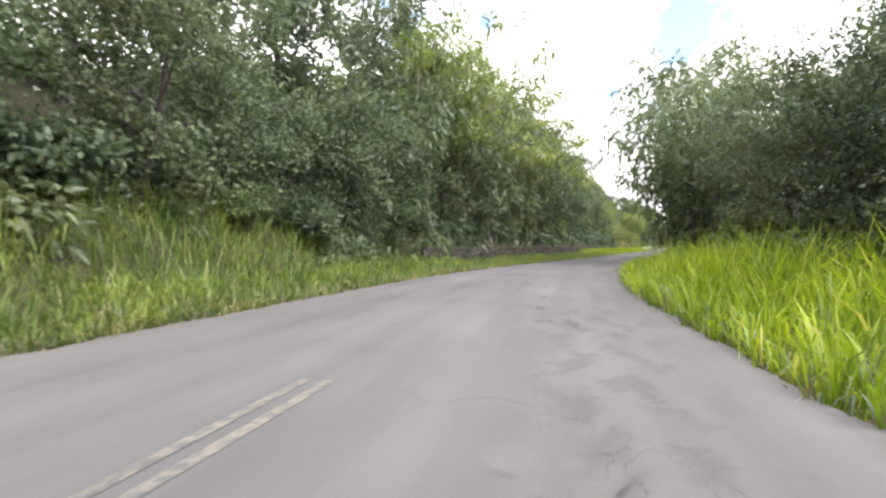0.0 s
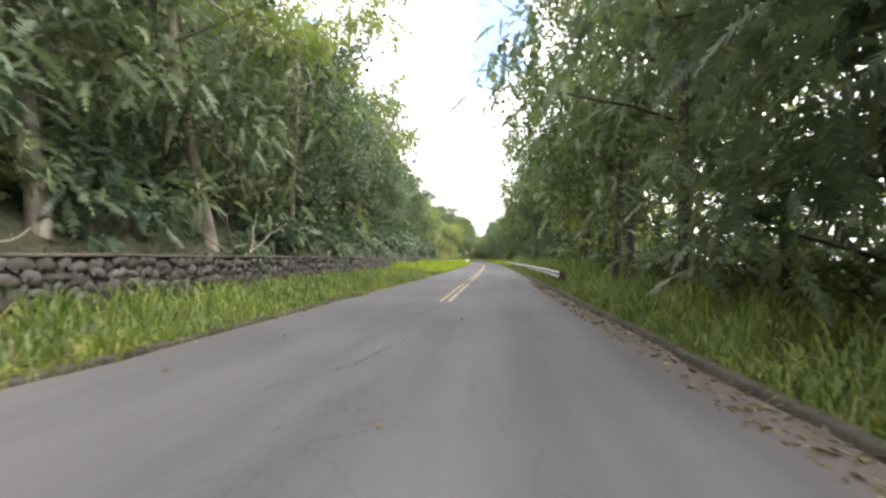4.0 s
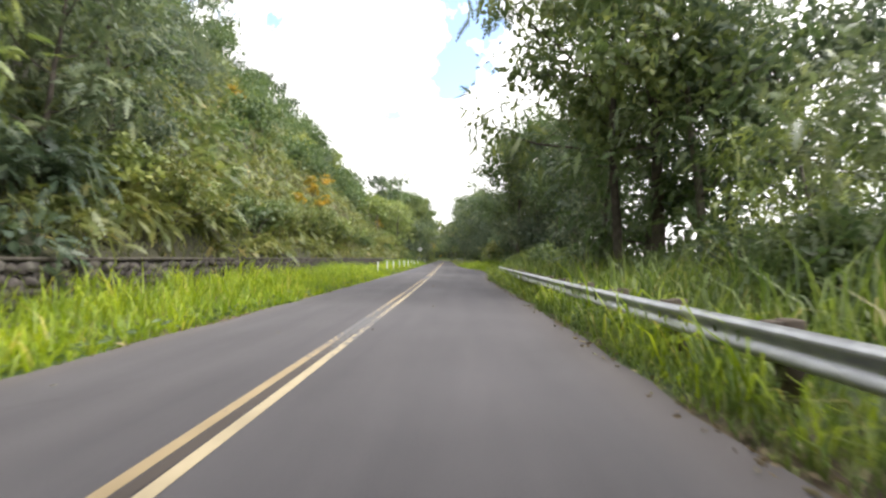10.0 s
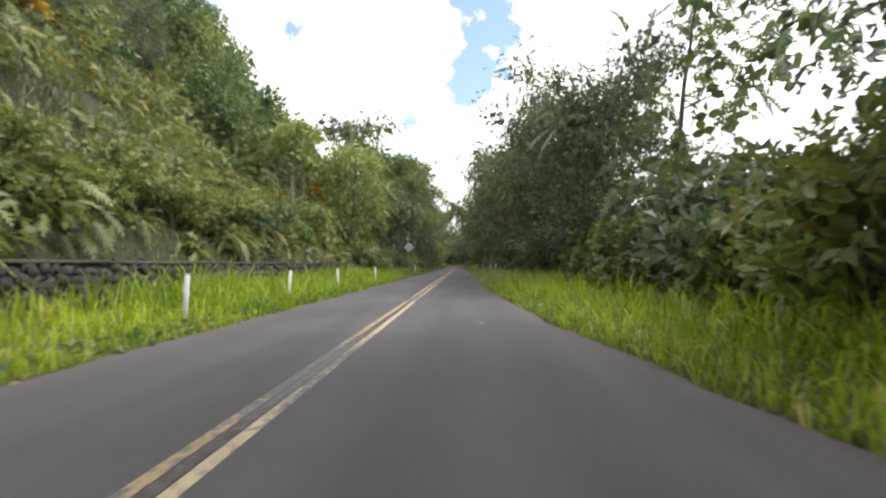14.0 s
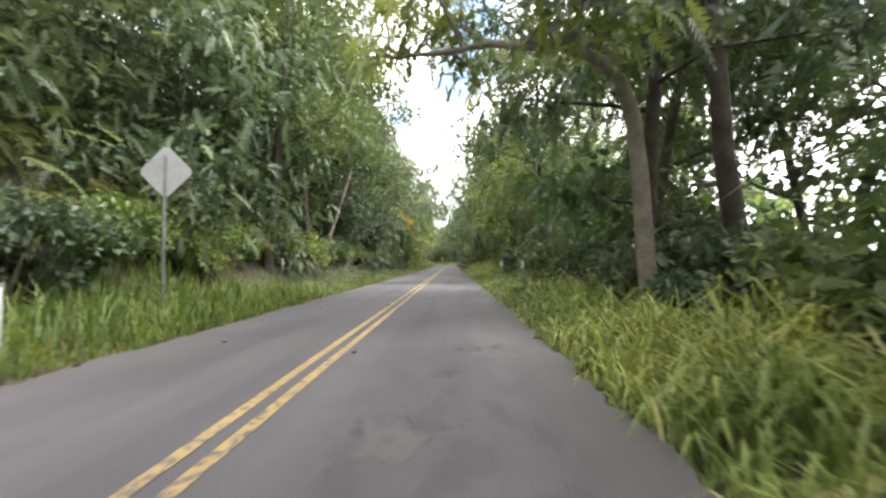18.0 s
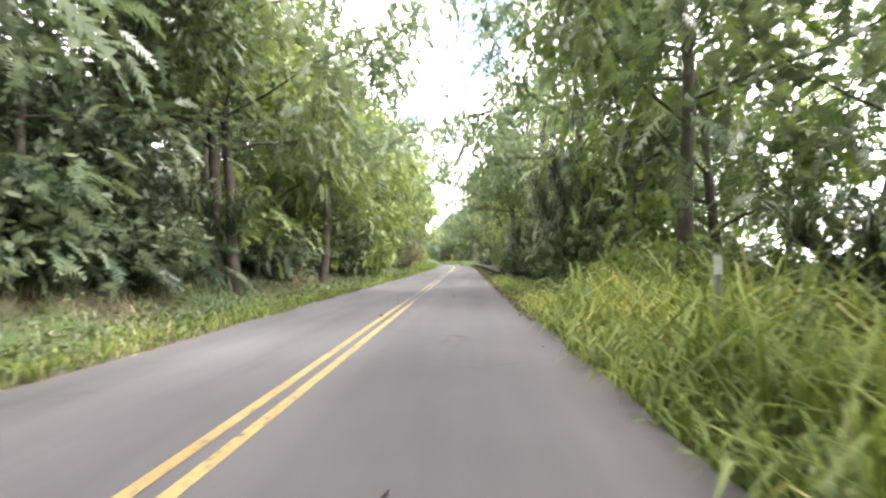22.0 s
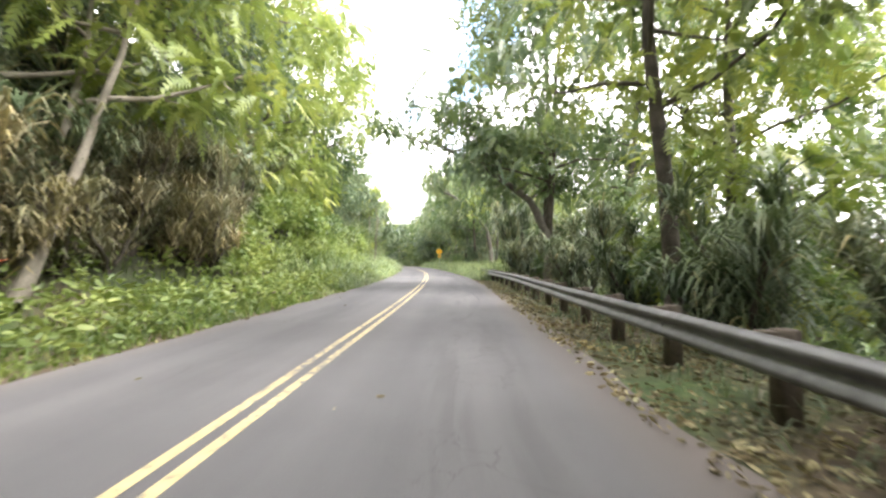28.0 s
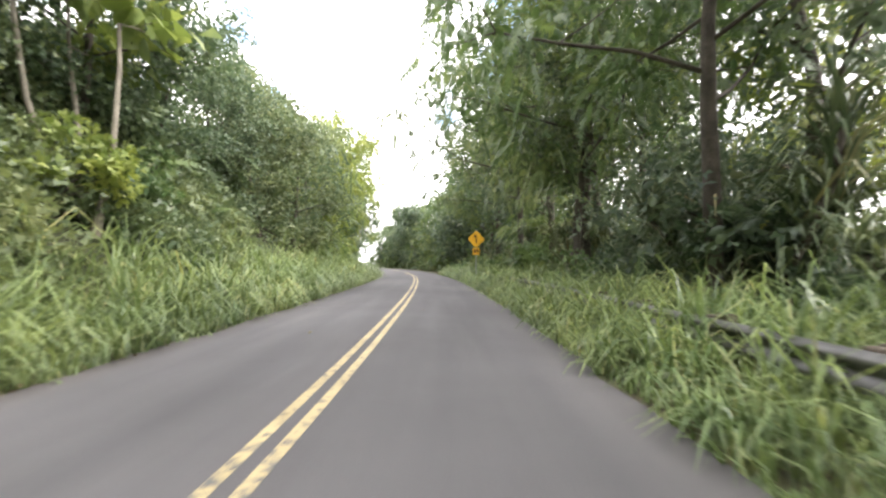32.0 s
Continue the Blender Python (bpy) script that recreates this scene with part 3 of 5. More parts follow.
across = np.concatenate([[-900, -500, -250, -140, -90, -64], np.arange(-50, -12, 2.0), np.arange(-12, 12.1, 0.5), np.arange(14, 40, 3.0), [46, 60, 90, 150, 260, 500, 900]])
along = np.concatenate([[-900, -400, -200, -120], np.arange(-60, 420, 1.25), [440, 480, 560, 800, 1400]])
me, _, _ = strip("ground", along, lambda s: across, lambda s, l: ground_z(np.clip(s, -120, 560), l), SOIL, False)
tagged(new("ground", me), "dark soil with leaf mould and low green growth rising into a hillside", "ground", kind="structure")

# ---- the road ----
POTHOLES = [(2.5, 2.2, 0.3, 0.34), (7.2, 2.0, 0.5, 0.5), (9.0, 1.6, 0.36, 0.26), (11.0, 1.9, 0.3, 0.22), (13.9, 1.6, 0.2, 0.16), (180.5, 0.95, 0.3, 0.2), (182.6, 1.15, 0.3, 0.16),
            (186.6, 1.1, 0.3, 0.14), (195.2, 2.25, 0.3, 0.45), (193.7, 1.54, 0.16, 0.1), (192.0, 1.2, 0.35, 0.25), (325.4, 2.0, 0.4, 0.3), (328.2, 2.0, 0.4, 0.3), (321.2, 2.0, 0.4, 0.3)]
ROUGH = [(6.0, 2.7, 5.0, 0.9), (16.0, 0.4, 5.0, 1.2), (30.0, 0.2, 5.0, 0.7), (38.0, -0.3, 4.0, 0.4), (190.0, 1.6, 4.5, 1.1), (183.0, 1.6, 4.0, 0.9), (183.0, -1.6, 2.0, 0.4), (258.0, 0.9, 4.0, 0.45),
         (263.0, 1.0, 4.0, 0.4), (298.0, 1.9, 12.0, 0.6), (312.0, 1.9, 8.0, 0.9), (325.0, 1.5, 5.0, 1.2), (203.5, 0.9, 1.2, 0.5)]


def pot_depth(s, l):
    d = np.zeros_like(s)
    for ps, pl, a, b in POTHOLES:
        q = ((s - ps) / a) ** 2 + ((l - pl) / b) ** 2
        ang = np.arctan2(s - ps, l - pl)
        q = q * (1 + 0.35 * np.sin(3 * ang + ps) + 0.2 * np.sin(7 * ang + pl))
        d = np.maximum(d, np.clip((1.15 - q) / 0.16, 0, 1))
    return d


def road_z(s, l):
    return 0.015 - 0.012 * np.abs(l) - 0.055 * pot_depth(s, l) + 0.006 * soft_noise(s, l * 2, 2.0)


fine = [np.arange(a, b, 0.09) for a, b in ((0, 15), (179.5, 188), (190, 197), (319.5, 330))]
road_s = np.unique(np.round(np.concatenate([np.arange(-120, 480, 1.0), *fine]), 3))
frac = np.sort(np.concatenate([np.linspace(0, 1, 34), np.linspace(0.5, 0.95, 36)[1:-1]]))


def road_across(s):
    wob = 0.06 * math.sin(s * 1.9) + 0.05 * math.sin(s * 4.7 + 1) + 0.03 * math.sin(s * 11.3)
    a, b = edge_left(s) + wob, edge_right(s) + 0.06 * math.sin(s * 2.3) + 0.05 * math.sin(s * 5.1 + 2) + 0.03 * math.sin(s * 12.7)
    return a + (b - a) * frac


me, rs, rl = strip("road", road_s, road_across, road_z, ASPHALT)
layer = me.color_attributes.new("wear", "FLOAT_COLOR", "POINT")
pot = pot_depth(rs, rl)
rough_zone = np.zeros_like(rs)
for ps, pl, a, b in ROUGH:
    rough_zone = np.maximum(rough_zone, np.exp(-(((rs - ps) / a) ** 2 + ((rl - pl) / b) ** 2) ** 2))
speck = (soft_noise(rs * 3, rl * 7, 1.0) > 0.25) * rough_zone
rim = np.clip((rl - (edge_right(rs) - 0.75)) / 0.7, 0, 1) * np.interp(rs, [20, 30, 80, 95, 255, 270, 315, 325], [0, 0.8, 0.8, 0.25, 0.2, 0.8, 0.7, 0.1])
rim = np.maximum(rim, np.clip((edge_left(rs) + 0.5 - rl) / 0.5, 0, 1) * 0.4)
# dark ring at each pothole's edge: the rim's shadow put into the colour
lip_shade = np.clip(1 - np.abs(pot - 0.5) / 0.45, 0, 1) * (pot > 0.02)
tint = np.stack([pot * 0.8, np.maximum(0.30 * speck, 0.95 * lip_shade), rim, np.clip(rough_zone, 0, 1)], 1).astype(np.float32)
layer.data.foreach_set("color", tint.ravel())
tagged(new("road", me), "worn grey two-lane asphalt road with cracks and potholes", "road", kind="structure")


def stripe(name, s0, s1, l, width, mat, label, step=0.8):
    ss = np.arange(s0, s1 + step / 2, step)
    me, _, _ = strip(name, ss, lambda s: np.array([l - width / 2, l + width / 2]), lambda s, q: road_z(s, q) + 0.005, mat)
    return tagged(new(name, me), label, "road marking", "road markings", "structure")


for l in (-0.12, 0.12):
    stripe("centre_line", 41.8, 93, l, 0.11, YELLOW_PAINT if l < 0 else PALE_PAINT, "faded yellow double centre line painted on asphalt")
    stripe("centre_line", 93, 158.6, l, 0.11, SCUFFED_PAINT if l < 0 else PALE_PAINT, "chipped, dirty yellow centre line on dark asphalt" if l < 0 else "pale worn yellow centre line on dark asphalt")
    stripe("centre_line", 158.6, 243, l, 0.11, YELLOW_PAINT, "faded yellow double centre line painted on asphalt")
    stripe("centre_line", 243, 276, l * 0.95, 0.095, THIN_PAINT, "badly worn yellow double centre line on asphalt")
    stripe("centre_line", 276, 420, l * 0.88, 0.10, FADED_PAINT, "faded yellow double centre line painted on asphalt")
    stripe("centre_line", -30, 3.5, l, 0.11, paint_material("old_yellow_paint", (0.215, 0.195, 0.165), 0.92), "almost worn away yellow centre line on asphalt")
stripe("old_line", 96, 158.6, 0.0, 0.10, RESIDUE, "dark brown residue of old paint between the centre lines")
for at, across in ((127.1, (3.75, 4.05, 4.25)), (131.2, (3.95, 4.2, 4.45)), (137.2, (3.72, 4.0, 4.32))):
    me, _, _ = strip("white_mark", [at, at + 0.08], lambda s: np.array(across), lambda s, l: road_z(s, l) + 0.006, WHITE_PAINT)
    tagged(new("white_mark", me), "short white painted mark at the road's edge", "road marking", "road markings", "structure")
for s, l in ((243.4, -0.72), (243.75, -0.52)):
    me, _, _ = strip("white_mark", [s, s + 0.1, s + 0.22], lambda q: l + np.array([-0.07, 0.0, 0.05]) + (q - s) * 0.8, lambda q, m: road_z(q, m) + 0.006, WORN_WHITE)
    tagged(new("white_mark", me), "small white paint scuff on the asphalt", "road marking", "road markings", "structure")


# ---- open cracks ----
def crack(s0, l0, s1, l1, wander, seed, width=0.035):
    """One ragged dark crack in the asphalt, between two places on the road."""
    r = np.random.default_rng(seed)
    n = max(6, int(math.hypot(s1 - s0, l1 - l0) / 0.12))
    f = np.linspace(0, 1, n)
    bow = wander * np.sin(f * math.pi) + 0.25 * wander * np.sin(f * 9 + seed) + r.normal(0, 0.025, n)
    ls = l0 + (l1 - l0) * f + bow
    ss = s0 + (s1 - s0) * f + r.normal(0, 0.015, n)
    ss = np.sort(ss) if s1 > s0 else -np.sort(-ss)
    half = width * (0.25 + r.random(n)) * np.sin(np.pi * np.clip(f, 0.06, 0.94)) ** 0.5 / 2
    x0, y0 = on_road(ss, ls - half)
    x1, y1 = on_road(ss + half, ls + half)
    z = road_z(ss, ls) + 0.004
    v = np.stack([np.stack([x0, y0, z], -1), np.stack([x1, y1, z], -1)], 1).reshape(-1, 3)
    k = np.arange(n - 1) * 2
    me = mesh_of("road_crack", v, np.stack([k, k + 1, k + 3, k + 2], 1), None, CRACK_TAR)
    tagged(new("road_crack", me), "ragged dark crack in the grey asphalt", "crack", "cracks in the asphalt", "structure")


CRACK_TAR = plain_material("dark_crack", (0.062, 0.060, 0.060), 0.95)
for k, (a, b, c, d, bow) in enumerate(((255.2, 0.3, 257.2, 0.85, -0.12), (256.0, 0.8, 256.9, 0.86, 0.08), (263.0, 1.42, 265.2, 1.48, 0.05), (265.0, 1.1, 265.3, 1.5, 0.03), (84.9, 1.72, 88.6, 1.72, 0.1), (86.3, 1.9, 86.5, 2.6, 0.02),
                                       (87.4, 1.8, 88.3, 2.1, 0.05), (85.4, 1.75, 85.5, 2.7, 0.03), (118.5, 1.7, 124.0, 2.1, 0.15), (78.0, 2.2, 82.0, 1.9, 0.12), (14.5, -1.2, 18.0, 0.3, 0.2), (33.0, -0.8, 36.0, 0.1, 0.2),
                                       (304.0, 2.3, 308.5, 2.2, 0.12), (313.5, 1.3, 316.5, 1.5, 0.1), (314.2, 2.2, 317.5, 2.1, 0.15), (206.5, 2.2, 211.5, 2.3, 0.1))):
    crack(a, b, c, d, bow, k)


# ---- kerbs ----
def kerb(s0, s1, offset, label, lower=0.0):
    ss = np.arange(s0, s1 + 0.1, 2.0)
    prof = np.array([(-0.09, -0.1), (-0.08, 0.05), (-0.05, 0.075), (0.06, 0.075), (0.09, 0.05), (0.09, -0.1)])
    k = tagged(new("kerb"), label, "kerb", kind="structure")
    for a in ss[:-1]:
        rows = np.array([a + 0.01, a + 0.7, a + 1.4, a + 1.99])
        me, _, _ = strip("kerb_stone", rows, lambda s: offset(s) + prof[:, 0], lambda s, l: np.broadcast_to(prof[:, 1], l.shape) + 0.01 * np.sin(a * 7) - lower, CONCRETE, False, False)
        part("kerb_stone", me, k)


kerb(24, 68, lambda s: edge_right(s) + 0.12, "low dark concrete kerb with dead leaves along the road", 0.025)
kerb(20, 44, lambda s: edge_left(s) - 0.2, "low half-buried concrete kerb beside the grass verge", 0.05)


# ---- guard rails ----
W = [(0.0, -0.155), (0.02, -0.15), (0.075, -0.115), (0.08, -0.08), (0.02, -0.03), (0.0, 0.0), (0.02, 0.03), (0.08, 0.08), (0.075, 0.115), (0.02, 0.15), (0.0, 0.155)]


def guard_rail(s0, s1, l, mat, label, top=0.72):
    rail = tagged(new("guard_rail"), label, "guard rail", kind="structure")
    w = np.array(W)
    base, flare = l, lambda s: 0.045 * max(0.0, s - 112.0) if s1 < 140 else 0.0
    centre = top - 0.155
    for a in np.arange(s0, s1, 3.81):
        rows = np.linspace(a, a + 3.86, 5)
        vs = []
        for s in rows:
            for depth, up in list(w) + [(d - 0.012, u) for d, u in w[::-1]]:
                x, y = on_road(s, base + flare(s) - 0.02 - depth)
                vs.append((float(x), float(y), centre + up + 0.012 * math.sin(s * 0.35) + (0.004 if s > a + 3 else 0)))
        m = 2 * len(w)
        qs = [(i * m + j, i * m + (j + 1) % m, (i + 1) * m + (j + 1) % m, (i + 1) * m + j) for i in range(4) for j in range(m)]
        panel = part("rail_panel", mesh_of("rail_panel", vs, qs, None, mat, False), rail)
        bolt = tube([(0, 0, 0), (-0.02, 0, 0), (-0.03, 0, 0)], [0.02, 0.02, 0.008], 6)
        for du in (-0.06, 0.06):
            x, y = on_road(a + 0.2, base + flare(a) - 0.03)
            b = part("bolt", mesh_of("bolt", *bolt, mat), panel)
            b.matrix_basis = pose(float(x), float(y), centre + du * 0.2, 0, 0, heading(a))
    for a in np.arange(s0 + 0.5, s1, 1.905):
        l = base + flare(a)
        x, y = on_road(a, l + 0.22)
        z = float(ground_z(a, l + 0.22))
        post = part("post", mesh_of("post", *box(0.17, 0.17, top - z + 0.05, (0, 0, 0), 0.08), TIMBER), rail, "weathered timber post")
        post.matrix_basis = pose(float(x), float(y), z - 0.02, 0, 0, heading(a))
        x, y = on_road(a, l + 0.065)
        block = part("block", mesh_of("block", *box(0.14, 0.15, 0.34, (0, 0, 0), 0.08), TIMBER), rail)
        block.matrix_basis = pose(float(x), float(y), centre - 0.17, 0, 0, heading(a))
    return rail


guard_rail(50.0, 124.0, 4.35, GALVANISED, "galvanised steel guard rail half hidden in tall grass")
guard_rail(261.4, 372.0, 4.15, DARK_STEEL, "dull grey steel guard rail on timber posts", 0.67)


# ---- posts and signs ----
def plate(corners, thick, mat, name):
    """A flat plate with thickness, its corners in x and z, facing -y."""
    n = len(corners)
    v = [(x, 0.0, z) for x, z in corners] + [(x, thick, z) for x, z in corners]
    bm = bmesh.new()
    bv = [bm.verts.new(c) for c in v]
    bm.faces.new(bv[:n])
    bm.faces.new(bv[n:][::-1])
    for i in range(n):
        bm.faces.new((bv[i], bv[n + i], bv[n + (i + 1) % n], bv[(i + 1) % n]))
    bmesh.ops.recalc_face_normals(bm, faces=bm.faces)
    me = bpy.data.meshes.new(name)
    bm.to_mesh(me)
    bm.free()
    me.materials.append(mat)
    return me


def channel_post(height, mat):
    """A U-shaped steel sign post."""
    prof = [(-0.035, 0.0), (-0.02, 0.0), (-0.015, 0.03), (0.015, 0.03), (0.02, 0.0), (0.035, 0.0), (0.022, 0.042), (-0.022, 0.042)]
    v = [(x, y, z) for z in (0, height) for x, y in prof]
    q = [(i, (i + 1) % 8, 8 + (i + 1) % 8, 8 + i) for i in range(8)]
    return mesh_of("post", v, q, None, mat)


def diamond(side, cut=0.06):
    r = side / math.sqrt(2)
    return [(-r + cut, -cut), (-cut, -r + cut), (cut, -r + cut), (r - cut, -cut), (r - cut, cut), (cut, r - cut), (-cut, r - cut), (-r + cut, cut)]


def stand(name, s, l, label, category, group="", turn=0.0):
    x, y = on_road(s, l)
    return tagged(thing(name, float(x), float(y), float(ground_z(s, l)) - 0.03, heading(s) + turn), label, category, group)


sign = stand("road_sign", 199.0, -5.12, "diamond road sign seen from its bare grey metal back", "road sign", turn=4)
part("post", channel_post(3.88, GALVANISED), sign).location = (0, -0.045, 0)
panel = part("panel", plate(diamond(0.91), 0.006, SIGN_BACK, "panel"), sign)
panel.location = (0, 0.0, 3.48)
for z in (-0.3, 0.3):
    b = part("bolt", mesh_of("bolt", *tube([(0, 0, 0), (0, -0.02, 0), (0, -0.03, 0)], [0.02, 0.02, 0.01], 6), GALVANISED), panel)
    b.location = (0, -0.045, z)

warn = stand("road_sign", 359.4, 3.6, "yellow diamond warning sign with black arrow and small plate below", "road sign", turn=6)
part("post", channel_post(3.3, GALVANISED), warn).location = (0, 0.01, 0)
panel = part("panel", plate(diamond(0.76), 0.006, SIGN_YELLOW, "panel"), warn)
panel.location = (0, 0, 2.75)
for pts in ([(-0.035, -0.25), (0.035, -0.25), (0.035, 0.02), (-0.035, 0.06)], [(-0.035, 0.06), (0.035, 0.02), (0.02, 0.14), (-0.05, 0.2)], [(-0.12, 0.1), (0.06, 0.19), (-0.12, 0.3)]):
    part("arrow", plate(pts, 0.003, BLACK_INK, "arrow"), panel).location = (0, -0.006, 0)
small = part("speed_plate", plate([(-0.2, -0.2), (0.2, -0.2), (0.2, 0.2), (-0.2, 0.2)], 0.006, SIGN_YELLOW, "speed_plate"), warn)
small.location = (0, 0, 2.02)
for x in (-0.08, 0.08):
    part("digit", plate([(x - 0.05, -0.1), (x + 0.05, -0.1), (x + 0.05, 0.12), (x - 0.05, 0.12)], 0.003, BLACK_INK, "digit"), small).location = (0, -0.006, 0)


def marker(s, l, height, label, mat=GALVANISED):
    m = stand("marker_post", s, l, label, "marker post", "roadside marker posts", turn=rng.uniform(-8, 8))
    part("post", channel_post(height, mat), m)
    part("reflector_plate", plate([(-0.05, -0.10), (0.05, -0.10), (0.05, 0.10), (-0.05, 0.10)], 0.004, WHITE_METAL, "reflector_plate"), m).location = (0, -0.006, height - 0.13)
    return m


for s, l in ((171.4, 3.9), (177.0, 3.9), (187.6, 3.85), (203.5, 3.95), (210.2, 4.0), (235.6, 4.35)):
    marker(s, l, 1.4, "grey steel marker post with small white plate at its top")
for s in (126.0, 130.9, 135.4, 140.3, 145.4, 150.6, 155.8, 161.4, 170.0, 193.9):
    m = stand("verge_post", s, -3.75, "slim white post standing in the grass verge", "post", "white verge posts", turn=rng.uniform(-10, 10))
    m.rotation_euler[1] = radians(rng.uniform(-3, 3))
    part("shaft", mesh_of("shaft", *box(0.09, 0.05, 1.05, (0, 0, 0), 0.2), WHITE_METAL), m)
    part("cap", mesh_of("cap", *box(0.104, 0.054, 0.03, (0, 0, 1.05), 0.2), SIGN_BACK), m)


# ---- plants ----
def limb(start, direction, length, r, bend=0.25, n=5):
    """Points of a crooked branch."""
    d, p, pts = unit(np.asarray(direction, float)), np.asarray(start, float), []
    for _ in range(n):
        pts.append(p.copy())
        d = unit(d + r.normal(size=3) * bend * 0.6 + [0, 0, 0.06])
        p = p + d * length / (n - 1)
    return np.array(pts)


def tree_meshes(seed, height, spread, base, leaf, width, n_leaves, leaf_mat, bark, clump=1.2, droop=0.4, trunk_r=0.2, limbs=9, lean=0.05, stems=1, squash=0.8, frond=False):
    """Trunk with limbs, and crown, of one kind of tree; base: the share of the height below the crown."""
    r = np.random.default_rng(seed)
    wood, tips = [], []
    for k in range(stems):
        tilt = [lean * r.normal() + (0.28 * math.cos(k * 2.4 + 1) if stems > 1 else 0), lean * r.normal() + (0.28 * math.sin(k * 2.4 + 1) if stems > 1 else 0), 1]
        trunk = limb((0.18 * k * math.cos(k * 2.4), 0.18 * k * math.sin(k * 2.4), -0.3), tilt, height * 0.86, r, 0.10, 9)
        rad = trunk_r * np.linspace(1, 0.22, 9) / math.sqrt(stems)
        rad[0] *= 1.35
        wood.append(tube(trunk, rad, 7))
        count = max(3, limbs // stems)
        for i in range(count):
            f = base + (0.97 - base) * (i + 0.5) / count
            at = f * 8
            p = trunk[int(at)] * (1 - at % 1) + trunk[min(8, int(at) + 1)] * (at % 1)
            a = i * 2.4 + r.uniform(-0.5, 0.5)
            out = spread * (0.2 + 0.8 * math.sin(math.pi * min(1, (f - base) / (1.02 - base) * 0.72 + (0.08 if base < 0.3 else 0.2)))) * r.uniform(0.75, 1.1)
            br = limb(p, (math.cos(a), math.sin(a), r.uniform(0.15, 0.6)), out, r, 0.35)
            wood.append(tube(br, trunk_r * (1 - f * 0.7) * 0.42 * np.linspace(1, 0.2, 5), 4))
            tips += [br[4], br[3], br[2] * 0.6 + br[3] * 0.4]
            for _ in range(2):
                sub = limb(br[2 + r.integers(2)], r.normal(size=3) * [1, 1, 0.5] + [0, 0, 0.3], out * 0.45, r, 0.4, 4)
                wood.append(tube(sub, trunk_r * 0.12 * np.linspace(1, 0.3, 4), 3))
                tips.append(sub[-1])
        tips.append(trunk[-1])
    tips = np.array(tips)
    tips[:, 2] = np.maximum(tips[:, 2], height * base * 0.75)
    radii = clump * r.uniform(0.65, 1.25, len(tips))
    crown = leaf_cloud(tips, radii, n_leaves, leaf, width, droop, r, 0.3, squash, frond=frond)
    return mesh_of("trunk", *joined(*wood), bark, True), mesh_of("crown", *crown, leaf_mat)


def shrub_meshes(seed, height, spread, leaf, width, n, leaf_mat, droop=0.35, clumps=14, bark=BARK_BROWN):
    r = np.random.default_rng(seed)
    wood, tips = [], []
    for i in range(clumps):
        a = r.uniform(0, 2 * np.pi)
        out = spread * math.sqrt(r.random())
        tip = np.array([out * math.cos(a), out * math.sin(a), height * (0.25 + 0.75 * r.random() * math.sqrt(max(0, 1 - (out / spread) ** 2 * 0.8)))])
        mid = tip * [0.4, 0.4, 0.55] + r.normal(size=3) * 0.08
        wood.append(tube([(tip[0] * 0.12, tip[1] * 0.12, -0.1), mid, tip], [0.035, 0.022, 0.01], 3))
        tips.append(tip)
    tips = np.array(tips)
    radii = spread * 0.42 * r.uniform(0.7, 1.2, len(tips))
    tips[:, 2] = np.maximum(tips[:, 2], radii * 0.5)
    return mesh_of("branchwork", *joined(*wood), bark, True), mesh_of("foliage", *leaf_cloud(tips, radii, n, leaf, width, droop, r, 0.35, broad=leaf > 0.265), leaf_mat)


def strap_meshes(seed, height, heads, n, length, width, mat=STRAP):
    """Crooked stems that end in tufts of long strap-shaped leaves, dead ones hanging under them."""
    r = np.random.default_rng(seed)
    wood, leaf = [], []
    for h in range(heads):
        a = r.uniform(0, 2 * np.pi)
        stem = limb((0.1 * math.cos(a), 0.1 * math.sin(a), -0.2), (0.5 * math.cos(a), 0.5 * math.sin(a), 1), height * r.uniform(0.35, 1.0), r, 0.25, 6)
        wood.append(tube(stem, np.linspace(0.075, 0.045, 6), 6))
        for tip, share, up in ((stem[-1], 0.42, 0.55), (stem[-2], 0.24, -0.1), (stem[-3], 0.16, -0.7), (stem[-4], 0.12, -0.7), (stem[-5], 0.06, -0.5)):
            k = int(n * share)
            p = tip + r.normal(size=(k, 3)) * 0.09
            ang = r.uniform(0, 2 * np.pi, k)
            leaf.append(blades(p, length * r.uniform(0.6, 1.2, k), width, r.uniform(0.3, 1.0, k) + max(0, -up), r.uniform(0.5, 1.4, k) - min(0, up), r, ang))
    return mesh_of("branchwork", *joined(*wood), BARK_BROWN, True), mesh_of("foliage", *joined(*leaf), mat)


def cane_meshes(seed, n, height, spread, width, mat, bend=0.7):
    r = np.random.default_rng(seed)
    p = np.concatenate([r.normal(size=(n, 2)) * spread * 0.5, np.full((n, 1), -0.03)], 1)
    a = np.arctan2(p[:, 1], p[:, 0]) + r.normal(0, 0.7, n)
    return mesh_of("grass_blades", *blades(p, height * r.uniform(0.55, 1.1, n), width * r.uniform(0.7, 1.2, n), r.uniform(0.1, 0.55, n), bend * r.uniform(0.3, 1.2, n), r, a), mat)


